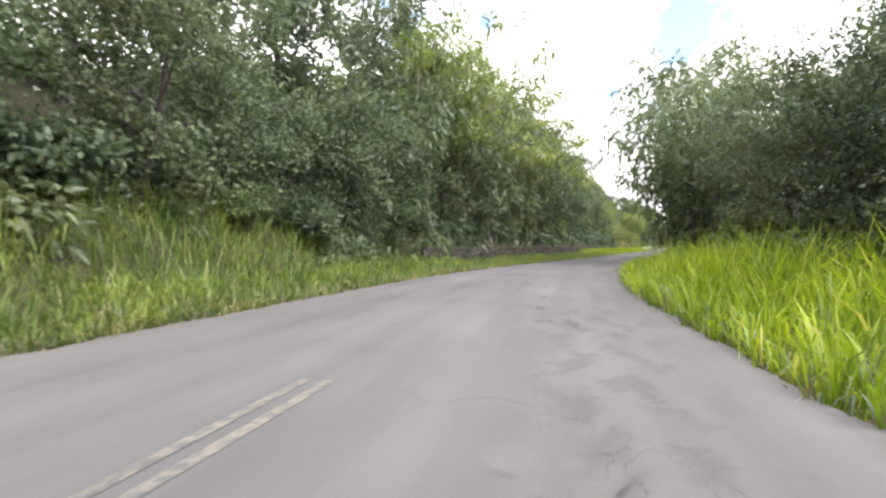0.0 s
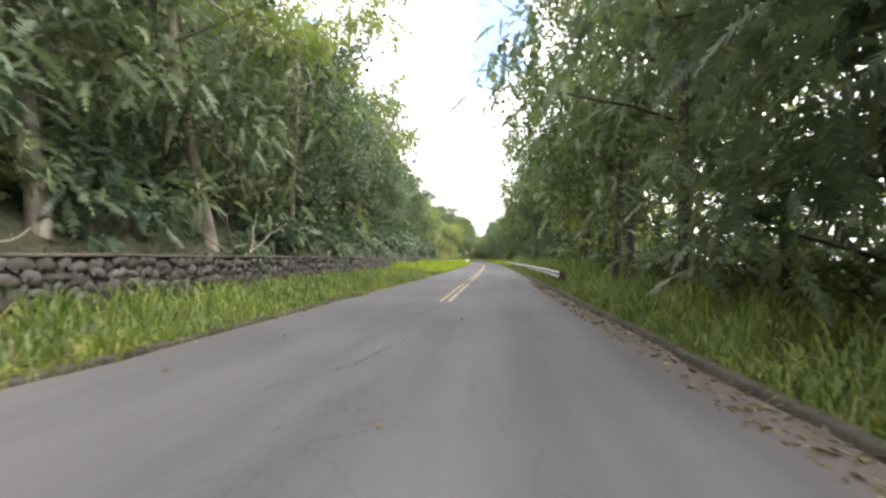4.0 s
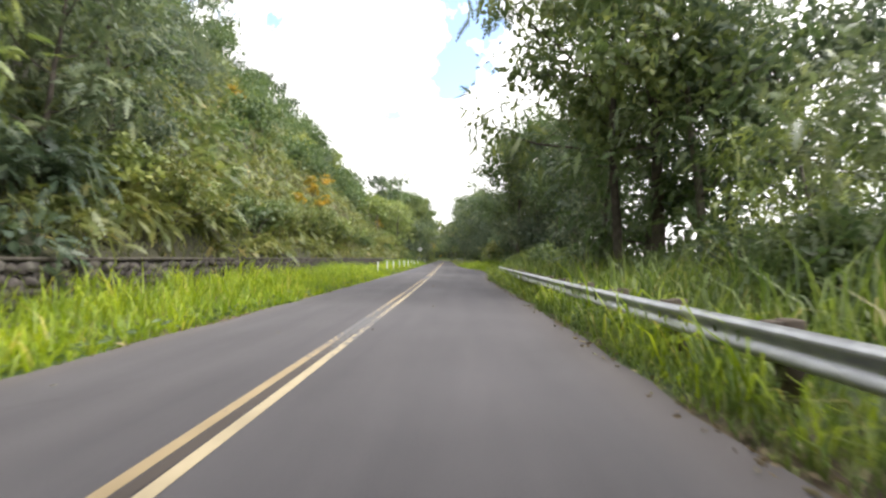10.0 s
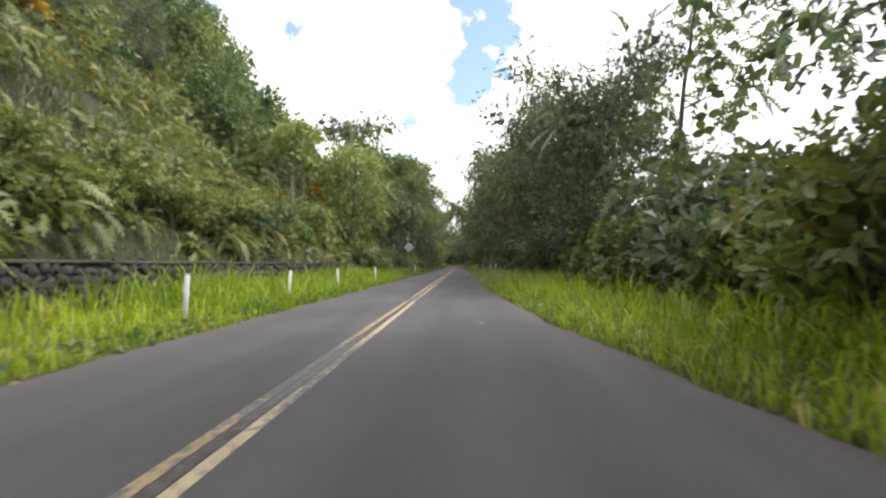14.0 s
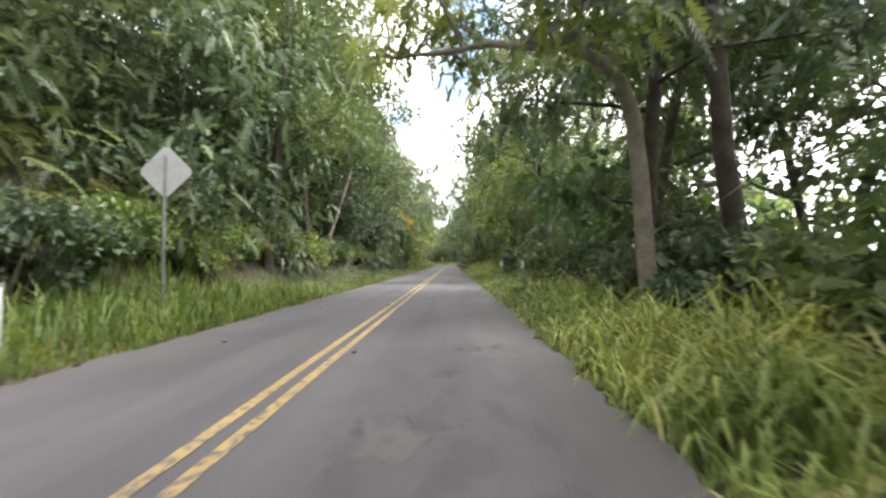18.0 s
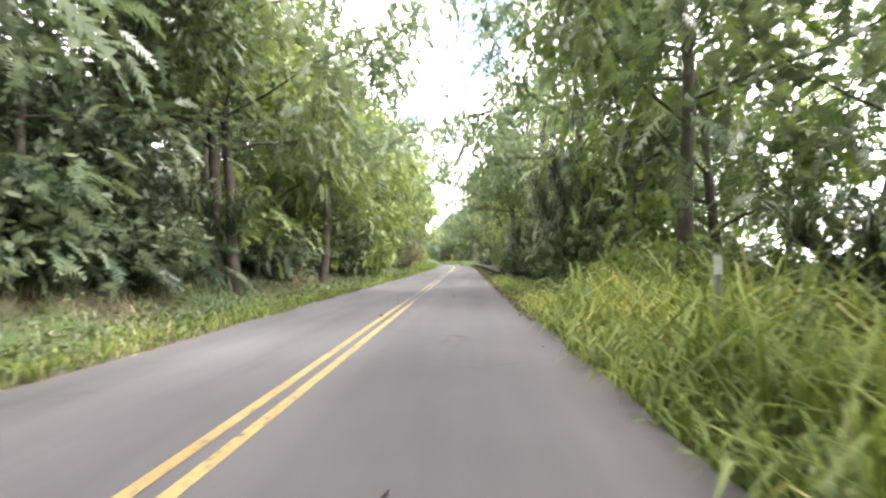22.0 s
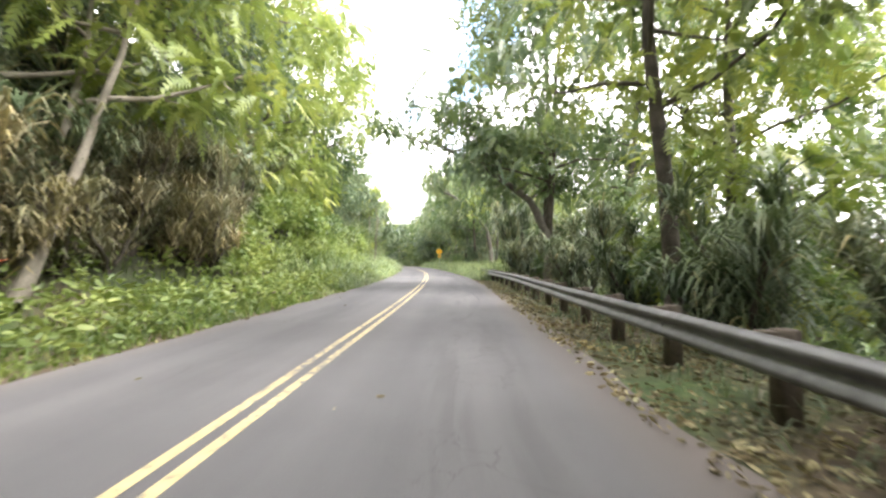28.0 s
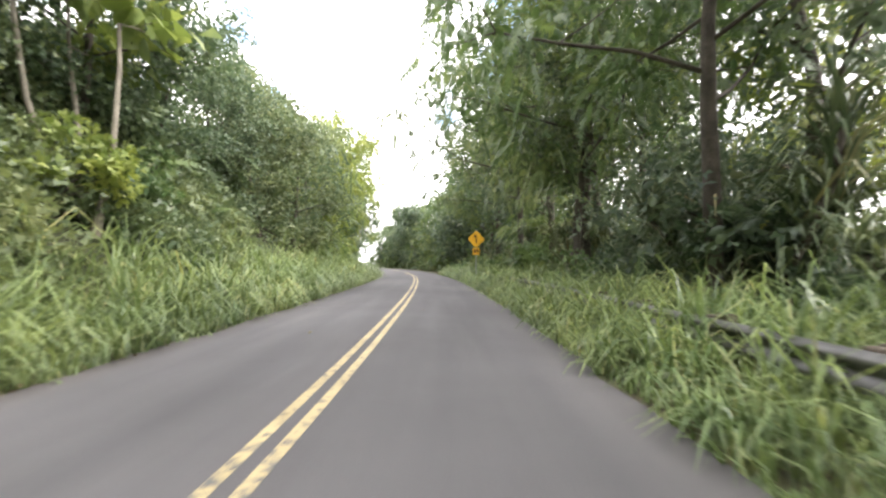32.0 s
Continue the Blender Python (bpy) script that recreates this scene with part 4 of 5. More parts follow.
KINDS = {
    "tall": [tree_meshes(k, 15 + k, 5.2, 0.09, 0.23, 0.13, 6000, LEAF_MID, BARK_GREY, 1.5, limbs=12, frond=True) for k in (1, 2)],
    "dark": [tree_meshes(k, 12.5, 5.2, 0.05, 0.23, 0.12, 6000, LEAF_DARK, BARK_BROWN, 1.5, 0.5, limbs=12) for k in (3, 4)],
    "feather": [tree_meshes(k, 10.0, 4.4, 0.06, 0.21, 0.10, 5800, LEAF_GREY, BARK_BROWN, 1.4, 0.25, 0.13, 12, frond=True) for k in (5, 6)],
    "light": [tree_meshes(k, 12.5, 4.6, 0.06, 0.22, 0.13, 5800, LEAF_LIGHT, BARK_GREY, 1.4, 0.35, limbs=12, frond=True) for k in (7, 8)],
    "open": [tree_meshes(9, 16.0, 7.0, 0.45, 0.20, 0.11, 5000, LEAF_LIGHT, BARK_PALE, 1.2, 0.2, 0.20, 10, 0.12, 1, 0.45, frond=True)],
    "bole": [tree_meshes(k, 16.0, 5.4, 0.32, 0.24, 0.14, 5600, LEAF_MID, BARK_BROWN, 1.55, 0.5, 0.22, 11, 0.09) for k in (11, 12)],
    "many": [tree_meshes(13, 10.0, 4.4, 0.4, 0.24, 0.13, 4200, LEAF_LIGHT, BARK_PALE, 1.3, 0.4, 0.26, 12, 0.08, 4, frond=True)],
    "vine": [tree_meshes(k, 9.0, 3.4, 0.03, 0.15, 0.12, 8500, LEAF_GREY, BARK_BROWN, 1.35, 1.0, 0.15, 15) for k in (14, 15)],
    "back": [tree_meshes(17, 15.0, 5.2, 0.05, 0.36, 0.23, 2600, LEAF_MID, BARK_GREY, 1.8, limbs=8, frond=True)],
    "backdark": [tree_meshes(18, 13.0, 5.2, 0.05, 0.36, 0.23, 2600, LEAF_DARK, BARK_BROWN, 1.8, 0.5, limbs=8)],
    "backlight": [tree_meshes(19, 12.5, 5.0, 0.05, 0.34, 0.22, 2600, LEAF_LIGHT, BARK_GREY, 1.8, limbs=8, frond=True)],
    "arch": [tree_meshes(k, 17.0, 8.2, 0.36, 0.24, 0.13, 7600, LEAF_GREY if k == 20 else LEAF_MID, BARK_BROWN, 1.5, 0.6, 0.24, 14, 0.06, 1, 0.9, frond=True) for k in (20, 36)],
    "tuft": [tree_meshes(16, 8.0, 2.0, 0.55, 0.5, 0.3, 300, LEAF_LIGHT, BARK_PALE, 0.6, 0.3, 0.13, 9, 0.05, 3)],
}
LABEL = {
    "arch": "tall tree spreading its crown over the road",
    "back": "tall green tree standing behind the front row", "backdark": "dark-green tree standing behind the front row", "backlight": "light-green tree standing behind the front row",
    "tall": "tall leafy green tree beside the road", "dark": "dense dark-green broadleaf tree", "feather": "feathery grey-green tree with low branches",
    "light": "fresh light-green leafy tree", "open": "spreading open tree with pale trunk and light crown", "bole": "tall tree with brown trunk and high leafy crown",
    "tuft": "slender pale-stemmed tree with tufts of large leaves",
    "many": "tree with several pale slanting trunks", "vine": "tree covered from top to foot in hanging vines",
}
BUSH = {
    "bush": [shrub_meshes(k, 2.2, 1.5, 0.22, 0.13, 820, LEAF_MID) for k in (21, 22)],
    "darkbush": [shrub_meshes(k, 2.4, 1.5, 0.26, 0.14, 820, LEAF_DARK) for k in (23, 24)],
    "broad": [shrub_meshes(k, 2.6, 1.4, 0.27, 0.17, 900, LEAF_DARK, 0.7) for k in (25, 26)],
    "lightbush": [shrub_meshes(k, 2.0, 1.4, 0.22, 0.14, 780, LEAF_LIGHT) for k in (27, 28)],
    "olive": [shrub_meshes(k, 2.2, 1.7, 0.20, 0.12, 820, LEAF_OLIVE) for k in (29, 30)],
    "yellow": [shrub_meshes(31, 1.6, 1.0, 0.3, 0.17, 260, LEAF_YELLOW, 0.5, 6)],
    "strap": [strap_meshes(k, 3.4, 8, 150, 1.05, 0.05) for k in (32, 33)],
    "straw": [strap_meshes(k, 3.0, 10, 100, 0.95, 0.045, STRAW) for k in (34, 35)],
}
BUSH_LABEL = {
    "bush": "rounded green roadside shrub", "darkbush": "dark-green shrub in the shade of the trees", "broad": "shrub with large drooping dark leaves", "lightbush": "light-green leafy roadside shrub",
    "olive": "dry olive-green shrub on the slope", "yellow": "shrub top with orange-yellow leaves", "strap": "screw pine with long drooping strap leaves", "straw": "dry reed thicket with hanging straw-coloured leaves",
}
MADE = {}
BEHIND = {"back": [], "backdark": [], "backlight": []}


def plant(kind, s, l, size=1.0, turn=None, sink=0.0, tall=1.0):
    """A tree or shrub of a kind, at its place along the road."""
    tree = kind in KINDS
    meshes = (KINDS if tree else BUSH)[kind]
    pick = int(rng.integers(len(meshes)))
    turn = rng.uniform(0, 360) if turn is None else turn
    x, y, z = (float(v) for v in place(s, l))
    m = pose(x, y, z - sink, 0, 0, turn) @ Matrix.Diagonal((size, size, size * tall, 1))
    if kind.startswith("back"):
        BEHIND[kind].append(np.array(m))
        return None
    first = MADE.get((kind, pick))
    if first is None:
        ob = new("tree" if tree else "shrub")
        for data in meshes[pick]:
            part(data.name.split(".")[0], data, ob)
        tagged(ob, LABEL[kind] if tree else BUSH_LABEL[kind], "tree" if tree else "shrub", "roadside trees" if tree else "roadside shrubs")
        MADE[kind, pick] = ob
        ob.matrix_basis = m
        return ob
    ob = copy_thing(first, pose(0, 0, 0))
    ob.matrix_basis = m
    return ob


def row(kinds, s0, s1, step, l, spread=1.0, size=(0.85, 1.15), tall=1.0):
    """A loose row of plants along the road."""
    s = s0 + step * rng.uniform(0.1, 0.5)
    while s < s1:
        plant(kinds[int(rng.integers(len(kinds)))], s, l + rng.uniform(-spread, spread), rng.uniform(*size), tall=tall)
        s += step * rng.uniform(0.75, 1.25)


# left of the road
for s, l, k in ((33, -10.6, 0.85), (61, -9.8, 0.7), (68, -10.2, 0.7), (268, -6.8, 0.85), (277.5, -6.6, 0.85), (284, -7.2, 0.85), (292, -7.6, 0.8),
                (35, 7.0, 0.85), (43, 6.9, 0.9), (51, 7.0, 0.9), (60, 8.2, 0.9), (82, 8.2, 1.0), (92, 7.4, 1.05), (113, 8.6, 0.95), (199, 6.2, 0.9), (228, 7.0, 0.85), (241, 6.6, 0.85), (249, 6.6, 0.9), (259, 6.2, 0.9),
                (268, 6.0, 0.9), (290, 5.9, 0.85), (299, 5.8, 0.8), (310, 5.7, 0.9), (334, 7.0, 0.75), (341, 6.0, 0.8), (349, 5.9, 0.85), (358, 6.2, 0.9), (367, 6.4, 1.0)):
    plant("arch", s, l, k)
row(["vine"], -14, 20, 4.0, -9.6, 0.8, (0.8, 1.0))
row(["backdark", "back"], -14, 26, 5.0, -14.5, 1.2, (1.0, 1.25))
plant("dark", 22, -11.5, 1.15)
plant("feather", 20.0, -9.8, 0.8)
plant("vine", 23.5, -9.8, 0.8)
plant("feather", 26.0, -10.0, 0.8)
plant("tall", 27, -13.5, 1.0)
row(["feather", "feather", "dark"], 25, 72, 4.4, -10.4, 0.7, (0.8, 1.05))
plant("open", 29.0, -9.6, 1.05, 100)
plant("open", 38.5, -9.2, 1.1, 10)
plant("open", 44.5, -9.0, 1.2, 40)
plant("open", 52.0, -9.6, 1.0, 140)
plant("open", 63, -9.8, 0.85, 200)
row(["back", "backdark"], 30, 84, 7.0, -16.0, 1.5, (0.8, 1.0))
row(["feather", "light", "feather", "dark"], 68, 112, 3.6, -10.6, 0.6, (0.6, 0.85))
row(["feather", "light"], 62, 112, 5.0, -14.5, 1.0, (0.55, 0.8))
row(["back", "backdark", "backdark"], 66, 210, 7.0, -37.0, 3.0, (0.6, 0.8))
row(["feather", "light", "dark"], 126, 186, 9.0, -21.0, 3.5, (0.35, 0.5))
row(["light", "feather", "dark"], 184, 206, 4.6, -10.5, 1.0, (0.7, 0.95))
row(["feather", "tall", "feather", "dark"], 204, 233, 4.4, -8.4, 0.5, (1.0, 1.2))
row(["dark", "feather", "dark"], 232, 246, 4.0, -8.0, 0.4, (1.0, 1.2))
row(["light", "feather"], 247, 262, 4.2, -7.8, 0.4, (0.95, 1.15))
row(["back", "backdark"], 200, 302, 5.5, -13.5, 1.5, (1.0, 1.25))
row(["feather", "light", "feather"], 263, 284, 4.6, -8.4, 0.4, (0.95, 1.15))
row(["tall", "feather"], 284, 297, 5.0, -8.8, 0.5, (0.9, 1.1))
plant("light", 264.5, -6.2, 1.05)
plant("light", 270.5, -6.4, 1.0)
plant("arch", 255, -6.2, 0.95)
plant("arch", 289, -6.6, 1.05, 200)
plant("arch", 246, -6.4, 0.95)
plant("many", 298.0, -6.2, 0.95, 70)
plant("tuft", 176.5, -12.0, 1.0, 20)
plant("tuft", 180.5, -13.0, 1.1, 120)
plant("tuft", 190.0, -12.0, 0.9, 220)
plant("tuft", 343.0, -7.0, 1.15, 80)
row(["vine", "light"], 300, 330, 4.2, -8.6, 0.6, (1.15, 1.4))
row(["vine", "feather", "vine"], 331, 346, 4.2, -9.2, 0.6, (0.8, 1.0))
row(["backlight", "back"], 303, 338, 6.0, -13.5, 1.0, (0.7, 0.9))
row(["vine", "feather", "dark"], 346, 354, 4.6, -8.6, 0.8, (0.65, 0.8))
row(["feather", "vine", "light"], 354, 388, 4.2, -7.2, 0.6, (0.85, 1.05))
row(["back", "backdark", "backlight"], 384, 440, 4.0, -8.0, 1.0, (0.75, 0.95))
row(["backdark", "back"], 376, 440, 4.0, 7.6, 1.0, (0.8, 1.0))

for s, k in ((210, 1.1), (217, 1.15), (224.5, 1.1), (230, 1.15), (238, 1.15), (246, 1.0), (254, 0.95)):
    plant("bole", s, -7.2 + rng.uniform(-0.4, 0.2), k)

# right of the road
for s, k in ((214, 1.0), (231, 1.05), (245, 1.05), (267, 1.05), (285, 1.0), (326, 0.9)):
    plant("bole", s, 7.4 + rng.uniform(-0.2, 0.4), k)
row(["dark"], 2, 28, 3.4, 13.4, 0.8, (0.66, 0.8))
row(["dark"], 8, 31, 3.4, 10.6, 0.5, (0.6, 0.7))
row(["backdark"], 4, 34, 3.0, 16.8, 0.8, (0.75, 0.9))
row(["back", "backlight"], -4, 34, 7.0, 20.0, 1.5, (0.7, 0.85))
row(["feather", "bole", "feather"], 31, 54, 4.4, 8.2, 0.5, (0.95, 1.15))
row(["backlight", "back"], 30, 76, 7.5, 12.8, 1.0, (0.85, 1.05))
row(["tall", "light", "bole"], 55, 80, 6.5, 9.0, 0.7, (0.85, 1.05))
row(["dark", "bole"], 79, 95, 5.4, 9.2, 0.6, (1.0, 1.15))
row(["backdark", "back"], 74, 95, 5.5, 13.5, 0.8, (0.95, 1.1))
row(["light", "feather"], 97, 108, 3.2, 10.4, 0.8, (0.5, 0.62))
row(["backlight"], 96, 108, 4.0, 15.0, 0.8, (0.6, 0.75))
row(["backdark", "back"], 107, 118, 5.0, 14.0, 0.8, (0.95, 1.1))
plant("bole", 112, 10.0, 1.3, 130)
plant("bole", 118, 10.4, 1.25, 30)
row(["tall", "feather", "dark"], 108, 120, 5.0, 10.4, 0.8, (0.85, 1.05))
row(["backdark"], 128, 150, 4.6, 13.6, 0.6, (0.85, 1.0))
row(["bole", "dark"], 129, 149, 4.6, 10.6, 0.7, (0.95, 1.1))
plant("bole", 139.0, 8.4, 1.05, 30)
plant("bole", 144.5, 8.8, 1.0, 130)
row(["darkbush"], 132, 150, 1.9, 10.6, 0.5, (1.1, 1.5))
row(["lightbush", "bush"], 122, 136, 2.4, 8.8, 0.6, (0.9, 1.2))
row(["light", "feather", "backlight"], 150, 162, 3.4, 12.0, 0.8, (0.45, 0.55))
row(["darkbush", "olive", "lightbush"], 149, 164, 2.0, 8.8, 0.8, (1.3, 1.9))
plant("dark", 164.0, 9.6, 0.95)
plant("dark", 168.0, 8.2, 1.0)
row(["dark", "tall", "bole"], 171, 204, 4.8, 7.4, 0.5, (0.95, 1.15))
row(["backdark", "back"], 162, 206, 5.0, 11.5, 0.6, (0.9, 1.1))
row(["feather", "tall", "light"], 206, 262, 5.8, 8.8, 0.5, (0.85, 1.05))
row(["back", "backlight"], 206, 262, 4.8, 13.0, 0.8, (0.85, 1.05))
row(["tall", "feather", "light"], 263, 318, 6.4, 8.8, 0.5, (0.85, 1.05))
row(["back", "backlight"], 262, 318, 5.0, 13.0, 1.0, (0.75, 0.95))
plant("light", 225.0, 7.0, 0.8, 10)
plant("open", 218.0, 7.0, 0.6, 60)
plant("strap", 249.2, 6.5, 1.3, tall=1.35)
plant("bole", 312.0, 6.2, 1.05, 160)
plant("strap", 320.5, 6.6, 1.3, tall=1.45)
plant("strap", 319.0, 7.0, 1.3)
plant("open", 327.0, 7.2, 0.8, 160)
plant("bole", 349.0, 6.4, 1.0, 20)
plant("strap", 341.0, 6.6, 1.3)
row(["light", "feather"], 321, 346, 6.5, 11.0, 1.0, (0.6, 0.8))
row(["bole", "dark", "tall"], 340, 380, 5.0, 8.0, 0.5, (0.95, 1.1))
# the trees behind the front rows, too many and too deep to tell apart
def joined_copies(name, mesh, places, mat):
    v = np.zeros(len(mesh.vertices) * 3, np.float32)
    mesh.vertices.foreach_get("co", v)
    v = v.reshape(-1, 3).astype(float)
    sizes = np.zeros(len(mesh.polygons), np.int32)
    mesh.polygons.foreach_get("loop_total", sizes)
    loops = np.zeros(len(mesh.loops), np.int32)
    mesh.loops.foreach_get("vertex_index", loops)
    quads = int((sizes == 4).sum())
    q, t = loops[:quads * 4].reshape(-1, 4), loops[quads * 4:].reshape(-1, 3)
    return mesh_of(name, *joined(*[(v @ a[:3, :3].T + a[:3, 3], q, t) for a in places]), mat)


def join_behind():
    for kind, places in BEHIND.items():
        trunk, crown = KINDS[kind][0]
        woods = tagged(new("background_woods"), LABEL[kind].replace("tree standing", "trees standing"), "woods", kind="stuff")
        for name, mesh in (("trunks", trunk), ("crowns", crown)):
            tagged(part(name, joined_copies(name, mesh, places, mesh.materials[0]), woods), kind="stuff")


join_behind()
# shrubs
row(["darkbush", "bush", "broad"], -10, 24, 3.0, -9.4, 0.5, (0.7, 1.0))
row(["olive", "bush", "olive", "lightbush"], 108, 178, 2.4, -9.8, 0.6, (0.8, 1.2))
row(["darkbush", "lightbush", "bush"], 184, 262, 2.6, -7.6, 0.6, (0.7, 1.0))
row(["strap", "darkbush", "broad"], 236, 292, 3.0, -7.4, 0.5, (0.8, 1.1))
row(["straw"], 291, 305, 1.0, -6.5, 0.25, (0.7, 0.9))
row(["straw", "strap", "straw"], 286, 308, 1.3, -7.0, 0.3, (0.8, 1.05))
row(["straw", "strap"], 287, 309, 1.6, -7.8, 0.3, (0.9, 1.15))
row(["bush", "lightbush"], 308, 345, 2.6, -7.2, 0.4, (0.8, 1.1))
row(["darkbush", "bush"], 8, 60, 4.4, 9.0, 0.7, (0.7, 1.1))
row(["bush", "darkbush"], 60, 126, 4.6, 9.0, 0.6, (0.7, 1.0))
row(["darkbush", "olive"], 150, 176, 4.0, 8.4, 0.5, (0.8, 1.1))
row(["broad", "darkbush", "bush"], 172, 216, 2.6, 6.6, 0.4, (0.8, 1.15))
row(["bush", "lightbush", "strap"], 212, 250, 3.0, 7.0, 0.5, (0.7, 1.0))
row(["strap", "strap", "strap", "bush"], 244, 316, 2.3, 6.5, 0.5, (0.8, 1.15))
row(["lightbush", "bush"], 318, 345, 3.4, 7.8, 0.5, (0.6, 0.9))
row(["strap", "darkbush", "bush"], 336, 372, 3.0, 6.4, 0.5, (0.8, 1.1))
for s, l, k in ((131.9, -11.6, 0.7), (133.2, -12.0, 0.6), (142.8, -12.6, 0.8), (144.6, -13.8, 0.8), (146.4, -15.0, 0.8), (185.3, -12.8, 0.8), (186.8, -13.4, 0.7), (159.0, -17.2, 1.1), (161.0, -18.0, 0.9), (143.0, -22.4, 1.0)):
    plant("yellow", s, l, k, sink=-0.7)


def bare(s, l):
    """The strip of hillside where only dry grass grows."""
    u = (s - 140.5) / 13.0
    return (u > 0) & (u < 1.2) & (np.abs(l + 9.9 + 3.7 * u) < 2.0 + 0.3 * np.sin(s * 1.7))


def scrub(name, s0, s1, l0, l1, per, radius, leaf, width, count, mat, label, seed, side=-1, lift=0.25):
    """Uncountable scrub that covers a slope."""
    r = np.random.default_rng(seed)
    n = int((s1 - s0) * (l1 - l0) * per)
    s, l = r.uniform(s0, s1, n), side * r.uniform(l0, l1, n)
    keep = ~bare(s, l)
    s, l = s[keep], l[keep]
    n = len(s)
    c = place(s, l) + np.stack([np.zeros(n), np.zeros(n), radius * 2 * lift * r.uniform(0.0, 1.0, n)], 1)
    v, q, t = leaf_cloud(c, radius * r.uniform(0.6, 1.3, n), count, leaf, width, 0.3, r, 0.5, 0.75, frond=leaf < 0.4 and name != "vine_cover")
    return tagged(new(name, mesh_of(name, v, q, t, mat)), label, "scrub", kind="stuff")


scrub("hillside_scrub", 100, 220, 8.4, 40, 0.26, 1.3, 0.24, 0.15, 150000, LEAF_OLIVE, "olive-green scrub covering the steep hillside", 41)
scrub("hillside_scrub", 104, 206, 8.5, 13, 0.5, 0.9, 0.19, 0.12, 64000, LEAF_OLIVE, "dense olive-green scrub at the foot of the hillside", 51)
scrub("hillside_scrub", 40, 215, 10, 46, 0.06, 1.8, 0.38, 0.22, 48000, LEAF_MID, "green scrub covering the steep hillside", 42)
scrub("vine_cover", 305, 329, 5.8, 12, 1.0, 1.0, 0.18, 0.14, 46000, LEAF_LIGHT, "light-green vines hanging over the steep bank", 43)
scrub("vine_cover", 327, 352, 5.8, 12, 1.0, 1.0, 0.18, 0.13, 42000, LEAF_GREY, "grey-green vines hanging over the steep bank", 62)
scrub("bank_cover", -15, 32, 7.8, 12, 0.4, 1.1, 0.15, 0.12, 40000, LEAF_GREY, "grey-green vines covering the roadside bank", 44)
scrub("bank_cover", 200, 300, 6.8, 13, 0.3, 1.1, 0.22, 0.14, 44000, LEAF_DARK, "dark leafy growth on the shaded bank", 45, -1, 0.6)
scrub("bank_cover", 26, 110, 8.4, 13, 0.55, 1.0, 0.21, 0.13, 62000, LEAF_DARK, "dark undergrowth behind the stone wall", 46, -1, 0.6)
scrub("valley_scrub", 14, 130, 9.5, 20, 0.2, 1.6, 0.32, 0.19, 44000, LEAF_MID, "green undergrowth on the slope falling away from the road", 47, 1, 0.7)
scrub("valley_scrub", 24, 62, 9.4, 14, 0.5, 1.2, 0.25, 0.16, 20000, LEAF_DARK, "dark undergrowth between the tree trunks", 61, 1, 0.9)
scrub("valley_scrub", 126, 260, 9.0, 18, 0.2, 1.6, 0.32, 0.19, 40000, LEAF_DARK, "dark undergrowth on the slope falling away from the road", 48, 1, 0.6)
scrub("bank_cover", 350, 450, 5.8, 18, 0.2, 1.8, 0.38, 0.23, 26000, LEAF_MID, "green growth beside the far bend of the road", 50, 1)
scrub("bank_cover", 346, 430, 6.6, 12, 0.3, 1.5, 0.34, 0.2, 16000, LEAF_MID, "green growth beside the far bend of the road", 52)
scrub("valley_scrub", 258, 420, 8.4, 18, 0.2, 1.6, 0.32, 0.19, 52000, LEAF_MID, "green undergrowth on the slope falling away from the road", 49, 1, 0.7)
scrub("hill_woods", 74, 240, 16, 34, 0.035, 2.6, 0.42, 0.26, 42000, LEAF_MID, "small trees and tall scrub on the hillside", 57, -1, 0.8)
scrub("far_bend_woods", 372, 450, 6.5, 20, 0.16, 2.6, 0.5, 0.3, 26000, LEAF_MID, "tall green woods beyond the bend", 58, 1, 1.9)
scrub("far_bend_woods", 372, 450, 7.0, 20, 0.16, 2.6, 0.5, 0.3, 26000, LEAF_DARK, "tall green woods beyond the bend", 59, -1, 1.9)
scrub("far_bend_woods", 376, 432, 16, 46, 0.05, 4.5, 0.85, 0.5, 24000, LEAF_DARK, "tall green woods beyond the bend", 60, 1, 2.8)
scrub("far_woods", -140, 600, 20, 230, 0.02, 6.0, 2.4, 1.5, 44000, LEAF_MID, "woods covering the low land beyond the road", 53, 1, 0.4)
scrub("far_woods", -140, 600, 46, 230, 0.012, 6.0, 2.2, 1.4, 26000, LEAF_MID, "woods covering the high ground above the road", 54, -1, 0.4)
scrub("far_woods", -80, -16, 9, 46, 0.05, 3.0, 1.0, 0.6, 9000, LEAF_MID, "woods along the road", 55, 1, 0.8)
scrub("far_woods", -80, -16, 9, 46, 0.05, 3.0, 1.0, 0.6, 9000, LEAF_MID, "woods along the road", 56, -1, 0.8)


